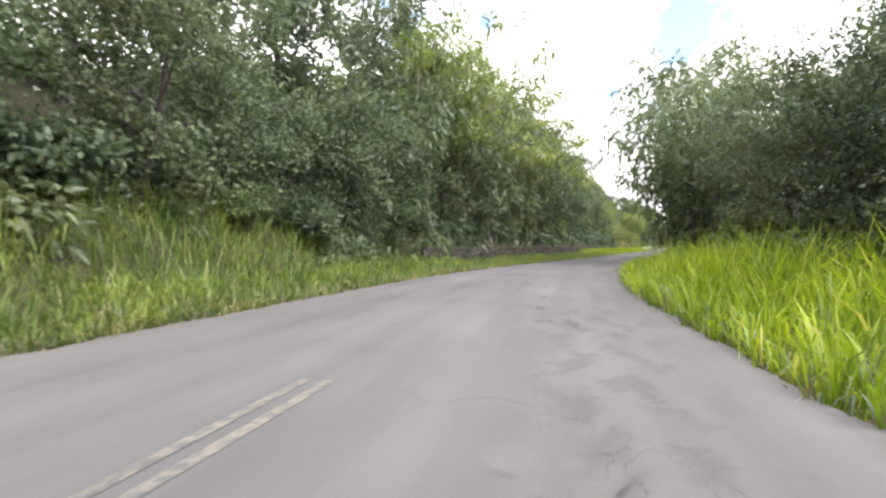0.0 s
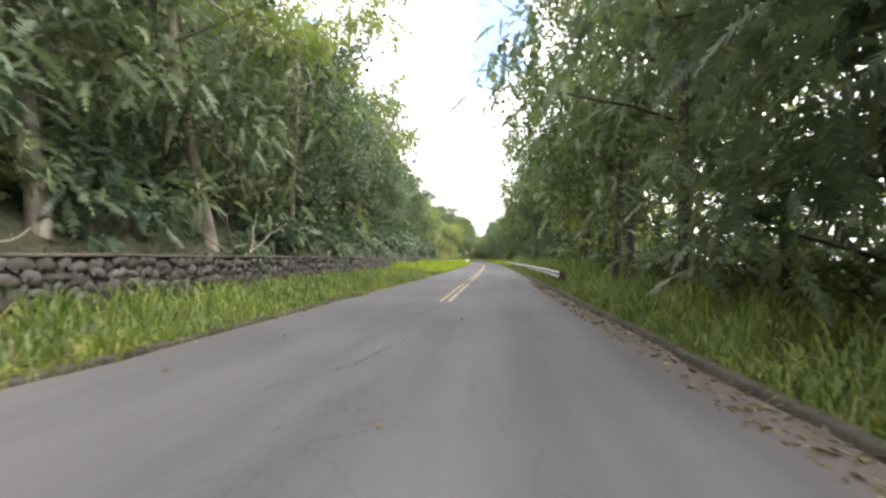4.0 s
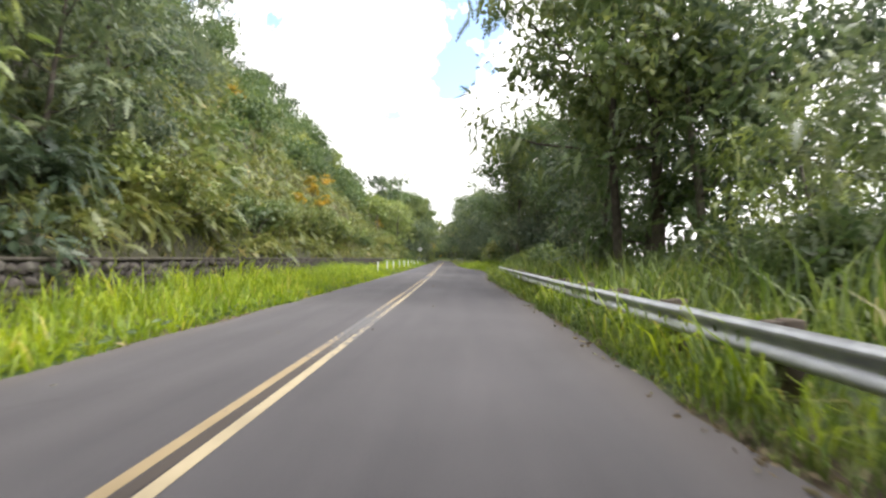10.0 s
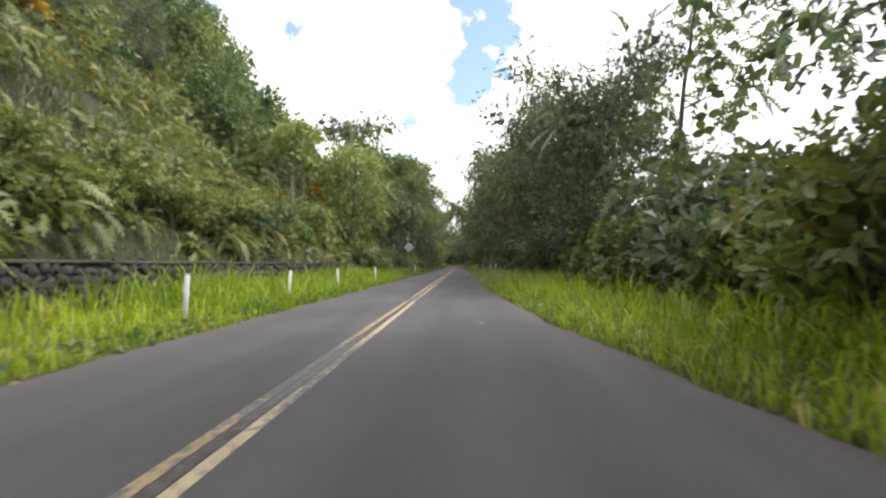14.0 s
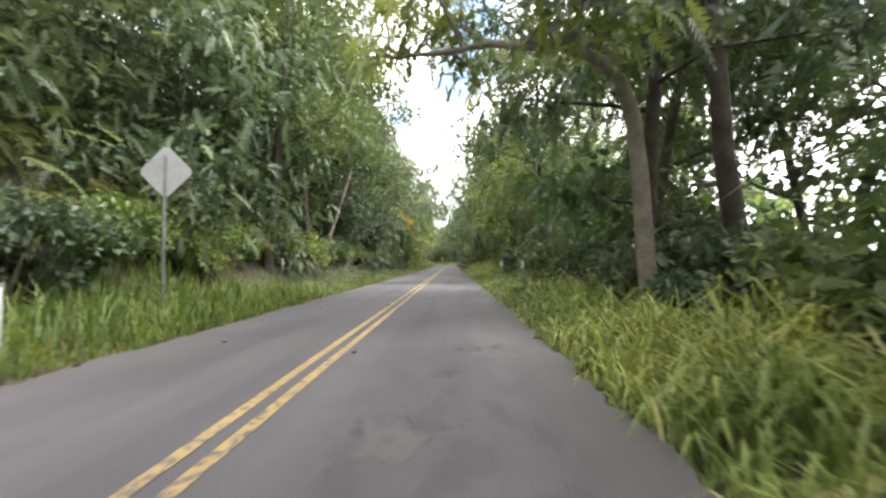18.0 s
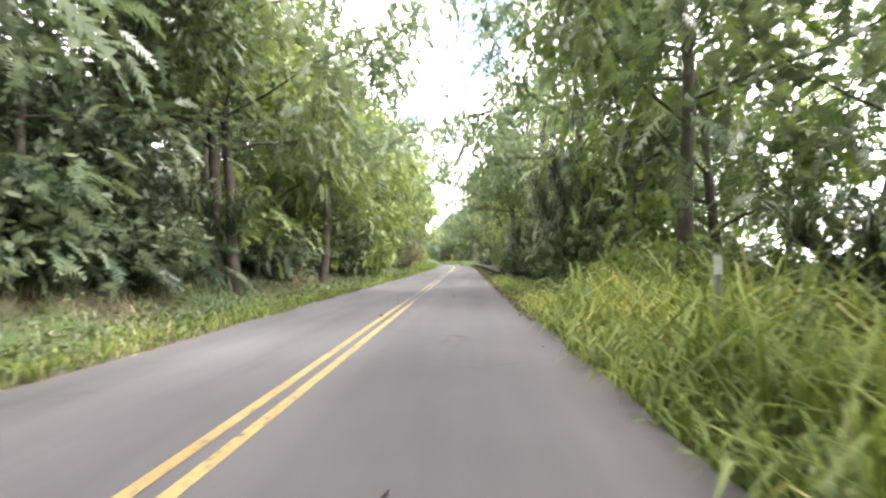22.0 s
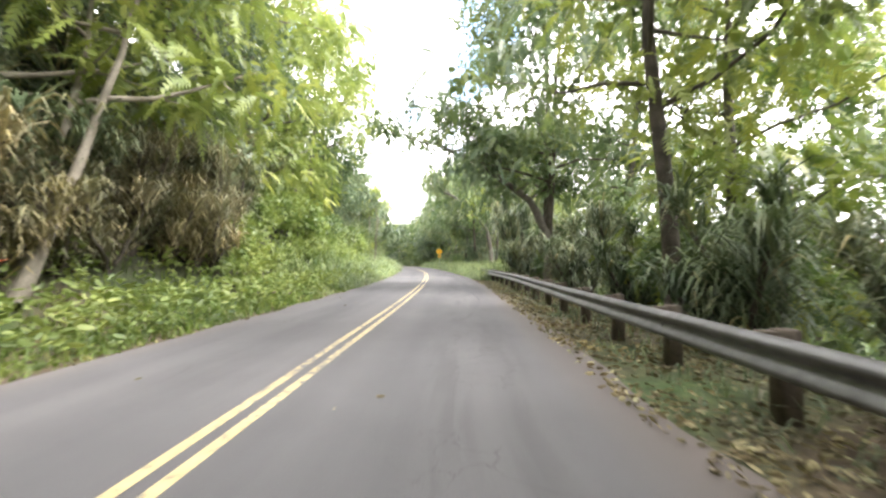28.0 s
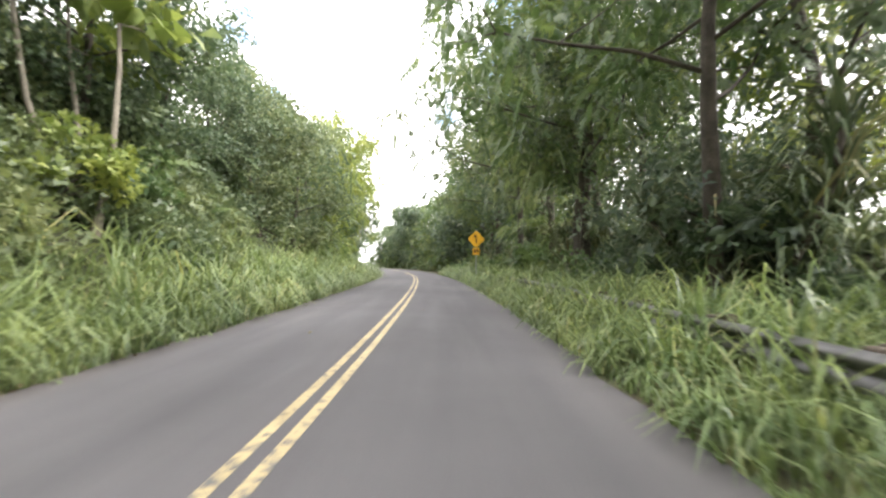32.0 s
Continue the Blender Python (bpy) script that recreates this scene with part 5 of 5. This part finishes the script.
# ---- grass ----
def sward(name, s0, s1, l0, l1, per, height, width, mat, label, bend=0.8, lean=0.35, seed=0):
    """Uncountable grass between two lines, given as functions of s or numbers."""
    r = np.random.default_rng(seed + 100)
    span = abs(np.mean([(l1(s) if callable(l1) else l1) - (l0(s) if callable(l0) else l0) for s in np.linspace(s0, s1, 9)]))
    n = int((s1 - s0) * span * per)
    s = r.uniform(s0, s1, n)
    a = l0(s) if callable(l0) else np.full(n, float(l0))
    b = l1(s) if callable(l1) else np.full(n, float(l1))
    f = r.random(n) ** 1.35
    l = a + (b - a) * f
    tuft = 0.75 + 0.45 * soft_noise(s * 2.0, l * 2.5, 1.0) + 0.2 * soft_noise(s, l, 4.0)
    p = place(s, l)
    p[:, 2] -= 0.02
    h = height * np.clip(tuft, 0.35, 1.4) * r.uniform(0.6, 1.15, n) * (0.45 + 0.55 * np.clip(f / 0.25, 0, 1) + 0.5 * f)
    h = np.minimum(h, height * (0.45 + 1.15 * np.clip(f / 0.4, 0, 1)))
    v, q, t = blades(p, h, width * r.uniform(0.7, 1.3, n), lean * r.uniform(0.2, 1.6, n), bend * r.uniform(0.2, 1.3, n), r, fine=bend > 1.05)
    return tagged(new(name, mesh_of(name, v, q, t, mat)), label, "grass", kind="stuff")


def left_of(d):
    return lambda s: edge_left(s) - d


def right_of(d):
    return lambda s: edge_right(s) + d


SW = [
    (28, 104, -8.3, -9.2, 30, 0.35, 0.03, LEAF_DARK, "grey-green grass on the ledge above the wall", 0.9),
    (104, 182, -8.3, -10.0, 45, 0.5, 0.03, LEAF_OLIVE, "dry olive grass on the ledge above the wall", 0.7),
    (112, 176, -9.5, -30, 13, 1.0, 0.055, LEAF_OLIVE, "long dry grass on the steep hillside", 0.9),
    (139, 158, -9.4, -16.0, 55, 1.15, 0.03, STRAW, "dry straw-coloured grass on a bare strip of hillside", 0.9),
    (-12, 24, left_of(0.05), -9.4, 70, 1.3, 0.026, GRASS, "tall green grass on the verge", 0.8),
    (-12, 24, left_of(-0.1), left_of(1.0), 60, 0.47, 0.02, STRAW, "dry straw-coloured grass along the road's edge", 0.83),
    (24, 66, left_of(0.2), -7.8, 75, 0.72, 0.026, GRASS, "green grass between the road and the wall", 0.75),
    (66, 128, left_of(0.02), -7.8, 62, 1.1, 0.026, GRASS_SUN_BRIGHT, "bright green grass between the road and the wall", 0.52),
    (128, 152, left_of(0.02), -7.8, 62, 0.8, 0.024, GRASS_SUN_BRIGHT, "bright green grass around white posts", 0.52),
    (116, 131, left_of(0.3), -7.6, 40, 1.1, 0.026, GRASS_SUN_BRIGHT, "bright green grass before the white posts", 0.6),
    (152, 180, left_of(0.02), -7.8, 60, 1.2, 0.026, GRASS_SUN_BRIGHT, "bright green grass hiding the end of the wall", 0.55),
    (178, 206, left_of(0.02), -7.6, 60, 1.1, 0.026, GRASS, "tall green verge grass", 0.60),
    (206, 262, left_of(0.02), -7.2, 60, 0.42, 0.02, GRASS_BLUE, "low mixed grass and weeds on the bank", 0.68),
    (262, 306, left_of(0.02), -6.6, 45, 0.35, 0.026, GRASS, "low green ground cover beside the road", 0.68),
    (309, 372, left_of(0.0), -6.2, 95, 1.9, 0.036, GRASS_SILVER, "tall arching silvery grass beside the road", 1.25),
    (-12, 26, right_of(0.05), 10, 60, 1.6, 0.026, GRASS_SUN_BRIGHT, "tall yellow-green grass beside the road, coloured bright for sunlight", 0.41),
    (-12, 26, right_of(-0.15), right_of(0.7), 50, 0.54, 0.02, GRASS_BLUE, "short drooping grass at the road's edge", 0.90),
    (26, 52, right_of(0.15), 8.0, 80, 1.0, 0.024, GRASS, "green grass behind the kerb", 0.60),
    (52, 130, right_of(0.2), 4.5, 110, 0.85, 0.022, GRASS, "rough grass under the guard rail", 0.68),
    (97, 125, right_of(0.25), 4.6, 55, 1.1, 0.028, GRASS_SUN_BRIGHT, "bright grass growing in front of the guard rail", 0.9),
    (52, 134, 4.7, 9.0, 42, 1.7, 0.034, GRASS, "tall lush grass behind the guard rail", 0.52),
    (130, 168, right_of(0.05), 9.5, 48, 1.3, 0.028, GRASS_SUN_BRIGHT, "tall green grass beside the turnout", 0.7),
    (166, 204, right_of(0.02), 6.8, 95, 1.2, 0.032, GRASS_PALE, "tall pale green arching grass around marker posts", 1.1),
    (203, 224, right_of(0.02), 6.4, 95, 0.8, 0.026, GRASS_PALE, "green verge grass", 0.95),
    (222, 242, right_of(0.02), 6.2, 95, 1.35, 0.036, GRASS_PALE, "tall broad-bladed cane grass", 1.1),
    (240, 264, right_of(0.0), 6.2, 90, 0.2, 0.016, GRASS_PALE, "short grass with fallen leaves", 0.68),
    (262, 318, right_of(0.45), 5.4, 26, 0.34, 0.02, GRASS_BLUE, "thin grass under the guard rail", 0.68),
    (319, 380, right_of(0.02), 6.2, 115, 1.4, 0.032, GRASS_SILVER, "arching silvery grass growing over the guard rail", 1.3),
]
for s0, s1, mat in ((-12, 24, GRASS_BLUE), (24, 66, GRASS), (66, 178, GRASS_SUN_BRIGHT), (178, 262, GRASS), (262, 306, GRASS), (306, 375, GRASS_SILVER)):
    SW.append((s0, s1, left_of(-0.05), left_of(1.1), 130, 0.42, 0.016, mat, "fine low grass along the road's edge", 0.9))
for s0, s1, mat in ((-12, 24, GRASS_SUN_BRIGHT), (26, 52, GRASS), (52, 130, GRASS), (130, 204, GRASS), (204, 262, GRASS_PALE), (319, 375, GRASS_SILVER)):
    SW.append((s0, s1, right_of(0.06 if 24 < s0 < 60 else -0.05), right_of(1.1), 130, 0.45, 0.016, mat, "fine low grass along the road's edge", 0.9))
for k, (s0, s1, a, b, per, height, width, mat, label, bend) in enumerate(SW):
    sward("verge_grass", s0, s1, a, b, per, height, width, mat, label, bend, seed=k)


def ground_leaves(name, s0, s1, l0, l1, per, size, rise, mat, label, flat=0.9, seed=0):
    """Fallen leaves or low broad-leaved weeds."""
    r = np.random.default_rng(seed + 300)
    n = int((s1 - s0) * 1.0 * per)
    s, f = r.uniform(s0, s1, n), r.random(n)
    l = l0(s) + (l1(s) - l0(s)) * f
    keep = r.random(n) < 0.55 + 0.5 * soft_noise(s * 2, l * 3, 1.5)
    s, l = s[keep], l[keep]
    n = len(s)
    p = place(s, l)
    p[:, 2] = np.where((l > edge_left(s)) & (l < edge_right(s)), road_z(s, l) + 0.006, p[:, 2]) + rise * r.random(n) + 0.012
    axis = unit(r.normal(size=(n, 3)) * [1, 1, 1 - flat])
    k = r.uniform(0.6, 1.3, n)
    v, q, t = leaves_at(p, axis, size * k, size * 0.5 * k, r)
    return tagged(new(name, mesh_of(name, v, q, t, mat)), label, "leaves", kind="stuff")


ground_leaves("fallen_leaves", 24, 54, right_of(-0.55), right_of(0.35), 110, 0.085, 0.0, LITTER, "brown fallen leaves along the kerb", seed=1)
ground_leaves("fallen_leaves", 240, 320, right_of(-0.25), lambda s: s * 0 + 5.8, 620, 0.085, 0.04, LITTER, "brown fallen leaves and twigs under the guard rail", seed=2)
ground_leaves("fallen_leaves", 225, 300, lambda s: s * 0 - 7.5, left_of(0.4), 110, 0.11, 0.03, LITTER, "dry fallen leaves on the bank", seed=3)
ground_leaves("fallen_leaves", 0, 420, left_of(-0.1), left_of(0.5), 14, 0.10, 0.0, LITTER, "dead leaves along the road's edge", seed=4)
ground_leaves("fallen_leaves", 54, 128, right_of(-0.2), right_of(0.35), 40, 0.075, 0.0, LITTER, "a few brown leaves along the road's edge", seed=8)
ground_leaves("fallen_leaves", 18, 345, lambda s: edge_left(s) + 0.2, lambda s: edge_right(s) - 0.2, 0.9, 0.085, 0.0, LITTER, "scattered pale leaves lying on the asphalt", seed=9)
ground_leaves("low_weeds", 296, 326, left_of(0.1), lambda s: s * 0 - 6.4, 460, 0.19, 0.85, LEAF_LIGHT, "bright broad-leaved weeds beside the road", 0.5, 10)
ground_leaves("low_weeds", 206, 300, left_of(0.1), lambda s: s * 0 - 6.6, 150, 0.15, 0.28, LEAF_MID, "broad-leaved weeds on the verge", 0.5, 5)
ground_leaves("low_weeds", 200, 262, right_of(0.1), lambda s: s * 0 + 6.0, 90, 0.15, 0.25, LEAF_MID, "broad-leaved weeds on the verge", 0.5, 6)
ground_leaves("low_weeds", 60, 178, left_of(0.0), left_of(0.8), 60, 0.14, 0.18, LEAF_MID, "broad-leaved weeds at the road's edge", 0.5, 7)


# ---- the dry stone wall ----
def stone_mesh(seed):
    r = np.random.default_rng(seed)
    v, q, t = box(1, 1, 1, (0, 0, -0.5), 0.32)
    v = v * [1, 1, 1] + r.normal(size=v.shape) * 0.045
    return v, q, t


wall = tagged(new("stone_wall"), "low dark lava-rock wall along the foot of the hillside", "wall", kind="structure")
core_s = np.arange(WALL_S0, WALL_S1 + 0.1, 2.0)
prof = np.array([(-0.22, -0.3), (-0.2, WALL_H - 0.06), (0.2, WALL_H - 0.06), (0.22, -0.3)])
me, _, _ = strip("wall_core", core_s, lambda s: WALL_L + prof[::-1, 0] * 0.85, lambda s, l: np.broadcast_to(prof[::-1, 1], l.shape), plain_material("dark_mortar", (0.07, 0.062, 0.055), 0.95), False, False)
part("wall_core", me, wall)
me, _, _ = strip("wall_cap", core_s, lambda s: WALL_L + np.array([0.26, 0.28, 0.26, -0.26, -0.28, -0.26]), lambda s, l: np.broadcast_to([WALL_H - 0.06, WALL_H - 0.02, WALL_H + 0.02, WALL_H + 0.02, WALL_H - 0.02, WALL_H - 0.06], l.shape) + 0.012 * np.sin(s), CONCRETE, False, False)
part("wall_cap", me, wall, "mossy concrete capping")
shapes = [stone_mesh(k) for k in range(10)]
stone_data = [mesh_of("stone", *sh, STONE) for sh in shapes]
rest, single = [], 0
r = np.random.default_rng(77)
for course in range(4):
    s = WALL_S0 + r.uniform(0, 0.3)
    while s < WALL_S1:
        w = r.uniform(0.2, 0.56)
        hgt = (WALL_H - 0.06) / 4
        x, y = on_road(s + w / 2, WALL_L + 0.2)
        z = (course + 0.5) * hgt + r.uniform(-0.09, 0.09)
        m = pose(float(x), float(y), z, r.uniform(-5, 5), r.uniform(-40, 40), heading(s) + 90 + r.uniform(-3, 3)) @ Matrix.Diagonal((w * 1.0, 0.13, hgt * r.uniform(0.8, 1.4), 1))
        k = int(r.integers(10))
        if 124.0 < s < 153.0 and single < 300:
            ob = part("stone", stone_data[k], wall)
            ob.matrix_basis = m
            single += 1
        else:
            a = np.array(m)
            v, q, t = shapes[k]
            rest.append((v @ a[:3, :3].T + a[:3, 3], q, t))
        s += w
more = part("stones", mesh_of("stones", *joined(*rest), STONE), wall)
tagged(more, "dark irregular lava rocks laid in courses", kind="stuff")


# ---- single things beside the road ----
def branch_tree(s, l, reach, z, seed, label):
    """A slender tree that holds one long branch with yellow leaves out over the road."""
    r = np.random.default_rng(seed)
    x, y, z0 = (float(v) for v in place(s, l))
    tree = tagged(thing("tree", x, y, z0 - 0.2, heading(s)), label, "tree", "roadside trees")
    trunk = limb((0, 0, 0), (0.05, 0.05, 1), z - z0 + 3.0, r, 0.1, 8)
    fork = trunk[5]
    end = np.array([reach, 0.4, z - z0])
    arm = np.array([fork + (end - fork) * f + [0, 0, 0.7 * math.sin(math.pi * f)] for f in np.linspace(0, 1, 6)])
    wood = joined(tube(trunk, np.linspace(0.13, 0.05, 8), 7), tube(arm, np.linspace(0.06, 0.015, 6), 5))
    part("trunk", mesh_of("trunk", *wood, BARK_BROWN, True), tree)
    green = leaf_cloud([trunk[-1], trunk[-2], arm[2], arm[3]], [1.2, 1.0, 0.8, 0.7], 1300, 0.22, 0.12, 0.4, r, 0.3)
    part("crown", mesh_of("crown", *green, LEAF_LIGHT), tree)
    gold = leaf_cloud([arm[-1], arm[-1] - [0.1, 0.2, 0.55], arm[-2]], [0.42, 0.4, 0.3], 120, 0.24, 0.13, 0.8, r, 0.2)
    part("yellow_leaves", mesh_of("yellow_leaves", *gold, LEAF_YELLOW), tree, "orange-yellow dying leaves")


def overhang_tree(way, thick, seed, label, leaf_mat, bark, clump=1.0, per=260, arms=4):
    """A tree whose bent main limb reaches out over the road; way: places (s, l, height) along trunk and limb."""
    r = np.random.default_rng(seed)
    x0, y0, z0 = (float(v) for v in place(way[0][0], way[0][1]))
    tree = tagged(thing("tree", x0, y0, z0 - 0.2), label, "tree", "roadside trees")
    pts = []
    for s, l, z in way:
        x, y = on_road(s, l)
        pts.append((float(x) - x0, float(y) - y0, z - z0 + 0.2))
    pts = np.array(pts)
    u, fine_u = np.linspace(0, 1, len(pts)), np.linspace(0, 1, 16)
    main = np.stack([np.interp(fine_u, u, pts[:, c]) for c in range(3)], 1)
    main[1:-1] = (main[:-2] + 2 * main[1:-1] + main[2:]) / 4
    main += r.normal(size=main.shape) * 0.04
    main[0] = 0
    part("trunk", mesh_of("trunk", *tube(main, np.linspace(thick, thick * 0.18, 16), 8), bark, True), tree)
    tips = [main[-1], main[-2], main[-3]]
    for k in range(arms * 2):
        i = 6 + (k * 9) // (arms * 2)
        arm = limb(main[i], (r.normal() * 0.8, r.normal(), r.uniform(0.1, 0.9)), r.uniform(1.8, 3.6), r, 0.3, 6)
        part("branch", mesh_of("branch", *tube(arm, thick * 0.3 * np.linspace(1, 0.2, 6), 5), bark, True), tree)
        tips += [arm[-1], arm[-2], arm[-3]]
    tips = np.array(tips)
    green = leaf_cloud(tips, clump * r.uniform(0.6, 1.2, len(tips)), per * len(tips) // 2, 0.2, 0.11, 0.5, r, 0.3, 0.7, frond=True)
    part("crown", mesh_of("crown", *green, leaf_mat), tree)


overhang_tree([(309.6, 5.7, 0), (309.6, 5.6, 2.6), (310.2, 5.0, 3.9), (311.6, 3.6, 5.4), (313.5, 1.6, 7.0), (315.5, -0.6, 8.2)], 0.24, 95, "old tree whose thick bent limb reaches over the road", LEAF_MID, BARK_GREY, 1.0, 240, 5)
overhang_tree([(197.6, 5.6, 0), (197.8, 5.4, 4.6), (198.4, 4.6, 6.0), (199.8, 2.6, 6.7), (201.8, 0.4, 7.4), (203.0, -1.0, 8.0)], 0.2, 96, "tree with bare pale limbs reaching over the road", LEAF_LIGHT, BARK_PALE, 1.0, 200, 5)
overhang_tree([(333.6, 6.6, 0), (333.9, 6.3, 4.0), (335.4, 4.8, 6.6), (337.6, 2.6, 8.4), (340.0, 0.6, 9.6)], 0.24, 97, "grey tree leaning out over the grass and the road", LEAF_GREY, BARK_GREY, 1.1, 240, 5)
overhang_tree([(276.5, 5.9, 0), (276.8, 5.6, 5.0), (277.6, 4.0, 7.6), (279.0, 1.4, 9.4), (280.6, -1.2, 10.4)], 0.22, 98, "tree arching its leafy limb high over the road", LEAF_MID, BARK_BROWN, 1.2, 240, 5)
overhang_tree([(334.3, -5.2, 0.2), (334.2, -4.95, 1.4), (333.4, -4.8, 3.5), (333.0, -4.6, 5.6), (333.0, -5.0, 7.4)], 0.11, 99, "slender pale trunk leaning out of the vines", LEAF_GREY, BARK_PALE, 0.8, 180, 2)
overhang_tree([(216.6, 5.1, 0), (216.8, 5.0, 1.6), (217.3, 5.0, 3.0), (217.6, 4.8, 4.6), (218.4, 4.2, 6.2)], 0.06, 94, "thin white-stemmed sapling with yellow-green leaves", LEAF_LIGHT, BARK_PALE, 0.8, 150, 2)
branch_tree(234.0, -6.4, 3.6, 5.6, 91, "slender tree holding a branch of orange-yellow leaves")
branch_tree(267.7, 6.4, -3.0, 6.3, 92, "slender tree holding a branch of yellow leaves")


def branch_heap(s, l, z, length, seed, mat, label, name="fallen_branch", count=5):
    r = np.random.default_rng(seed)
    x, y = on_road(s, l)
    ob = tagged(thing(name, float(x), float(y), z, heading(s)), label, "branch")
    for k in range(count):
        start = np.array([r.uniform(-0.3, 0.3), r.uniform(-0.5, 0.5) * length * 0.5, 0.03])
        pts = limb(start, (r.uniform(-0.4, 0.5), r.choice([-1, 1]), r.uniform(0.1, 0.35)), length * r.uniform(0.5, 1.0), r, 0.3, 6)
        pts[:, 2] = np.maximum(pts[:, 2], 0.02)
        part("branch", mesh_of("branch", *tube(pts, np.linspace(0.045, 0.012, 6), 5), mat, True), ob)


branch_heap(44.5, WALL_L + 0.1, WALL_H, 2.6, 61, BARK_PALE, "bare pale fallen branches lying on the stone wall", count=6)
branch_heap(36.0, WALL_L - 0.2, WALL_H, 2.0, 62, BARK_PALE, "bare pale dead twigs behind the stone wall", count=4)
branch_heap(305.0, 5.6, -0.1, 2.0, 63, BARK_PALE, "dry fallen branches beyond the guard rail", count=5)
branch_heap(283.0, 5.4, -0.1, 1.8, 64, BARK_PALE, "dry fallen sticks beyond the guard rail", count=5)

branch_heap(214.0, -6.9, 0.5, 3.0, 65, BARK_BROWN, "tangle of brown dead twigs on the shaded bank", count=9)
branch_heap(218.5, -7.0, 0.6, 3.0, 66, BARK_BROWN, "tangle of dry brown branches on the shaded bank", count=9)
branch_heap(223.5, -6.9, 0.5, 2.6, 67, BARK_PALE, "pale dead twigs on the shaded bank", count=7)
branch_heap(257.0, 6.2, 0.0, 2.6, 68, BARK_PALE, "heap of pale dead branches on the slope", count=8)
branch_heap(276.0, 5.6, 0.0, 2.4, 69, BARK_PALE, "dry sticks under the screw pines", count=6)
x, y, z = (float(v) for v in place(217.5, -7.2))
dead = tagged(thing("leaning_trunk", x, y, z - 0.2, heading(217.5)), "grey dead trunk leaning forward over the bank", "trunk")
r = np.random.default_rng(93)
trunk = limb((0, 0, 0), (0.15, 0.75, 1), 9.0, r, 0.08, 8)
part("trunk", mesh_of("trunk", *tube(trunk, np.linspace(0.17, 0.08, 8), 8), BARK_GREY, True), dead)
for k in (4, 5, 6):
    part("branch", mesh_of("branch", *tube(limb(trunk[k], (r.normal(), r.normal(), 0.3), 1.8, r, 0.3, 5), np.linspace(0.06, 0.015, 5), 5), BARK_PALE, True), dead)

x, y, z = (float(v) for v in place(251.5, -6.4))
stalks = tagged(thing("dry_stalks", x, y, z - 0.05, heading(251.5)), "bundle of dry straw-coloured stalks leaning on the bank", "stalks")
for k, (dx, dz) in enumerate(((-0.5, 2.0), (-0.2, 2.2), (0.7, 1.7), (-0.9, 1.6))):
    pts = [(0.1 * k, 0.05 * k, 0), (dx * 0.5, 0.1, dz * 0.5), (dx, 0.2, dz)]
    part("stalk", mesh_of("stalk", *tube(pts, [0.028, 0.024, 0.012], 6), plain_material("dry_stalk", (0.42, 0.34, 0.21), 0.85), True), stalks)

# a crumpled white sheet dumped on the verge
r = np.random.default_rng(5)
g = np.linspace(-0.5, 0.5, 11)
gx, gy = np.meshgrid(g * 0.95, g * 0.9, indexing="ij")
gz = 0.42 - 0.75 * np.abs(gx + 0.1) ** 1.3 + 0.05 * np.sin(gx * 17 + gy * 6) + 0.05 * r.normal(size=gx.shape) - 0.3 * np.clip(gy, 0, 1)
gz = np.maximum(gz, 0.02)
top = np.stack([gx, gy, gz], -1).reshape(-1, 3)
i, j = np.meshgrid(np.arange(10), np.arange(10), indexing="ij")
k = (i * 11 + j).ravel()
quad = np.stack([k, k + 11, k + 12, k + 1], 1)
x, y, z = (float(v) for v in place(250.4, 6.4))
sheet = new("crumpled_sheet", mesh_of("crumpled_sheet", np.vstack([top, top - [0, 0, 0.012]]), np.vstack([quad, quad[:, ::-1] + 121]), None, WHITE_METAL))
sheet.matrix_basis = pose(x, y, z, 0, 0, 30)
tagged(sheet, "crumpled white sheet lying on the grass slope", "litter")

# orange rope between stakes
fence = tagged(new("rope_fence"), "orange rope strung between short stakes and a tree", "fence")
stakes = [(286.5, -6.0, TIMBER), (290.8, -5.9, TIMBER), (294.6, -5.8, STAKE_YELLOW), (297.0, -5.8, TIMBER)]
tops = []
for s, l, mat in stakes:
    x, y, z = (float(v) for v in place(s, l))
    ob = part("stake", mesh_of("stake", *box(0.06, 0.06, 1.25, (0, 0, 0), 0.15), mat), fence)
    ob.matrix_basis = pose(x, y, z - 0.1, 3, -2, heading(s))
    tops.append((x, y, z + 1.0))
x, y, z = (float(v) for v in place(298.5, -6.1))
tops.append((x, y, z + 0.75))
for p, q in zip(tops, tops[1:]):
    pts = [np.array(p) + (np.array(q) - p) * f - [0, 0, 0.1 * math.sin(math.pi * f)] for f in np.linspace(0, 1, 7)]
    part("rope", mesh_of("rope", *tube(pts, [0.012] * 7, 6), ORANGE_TAPE, True), fence)
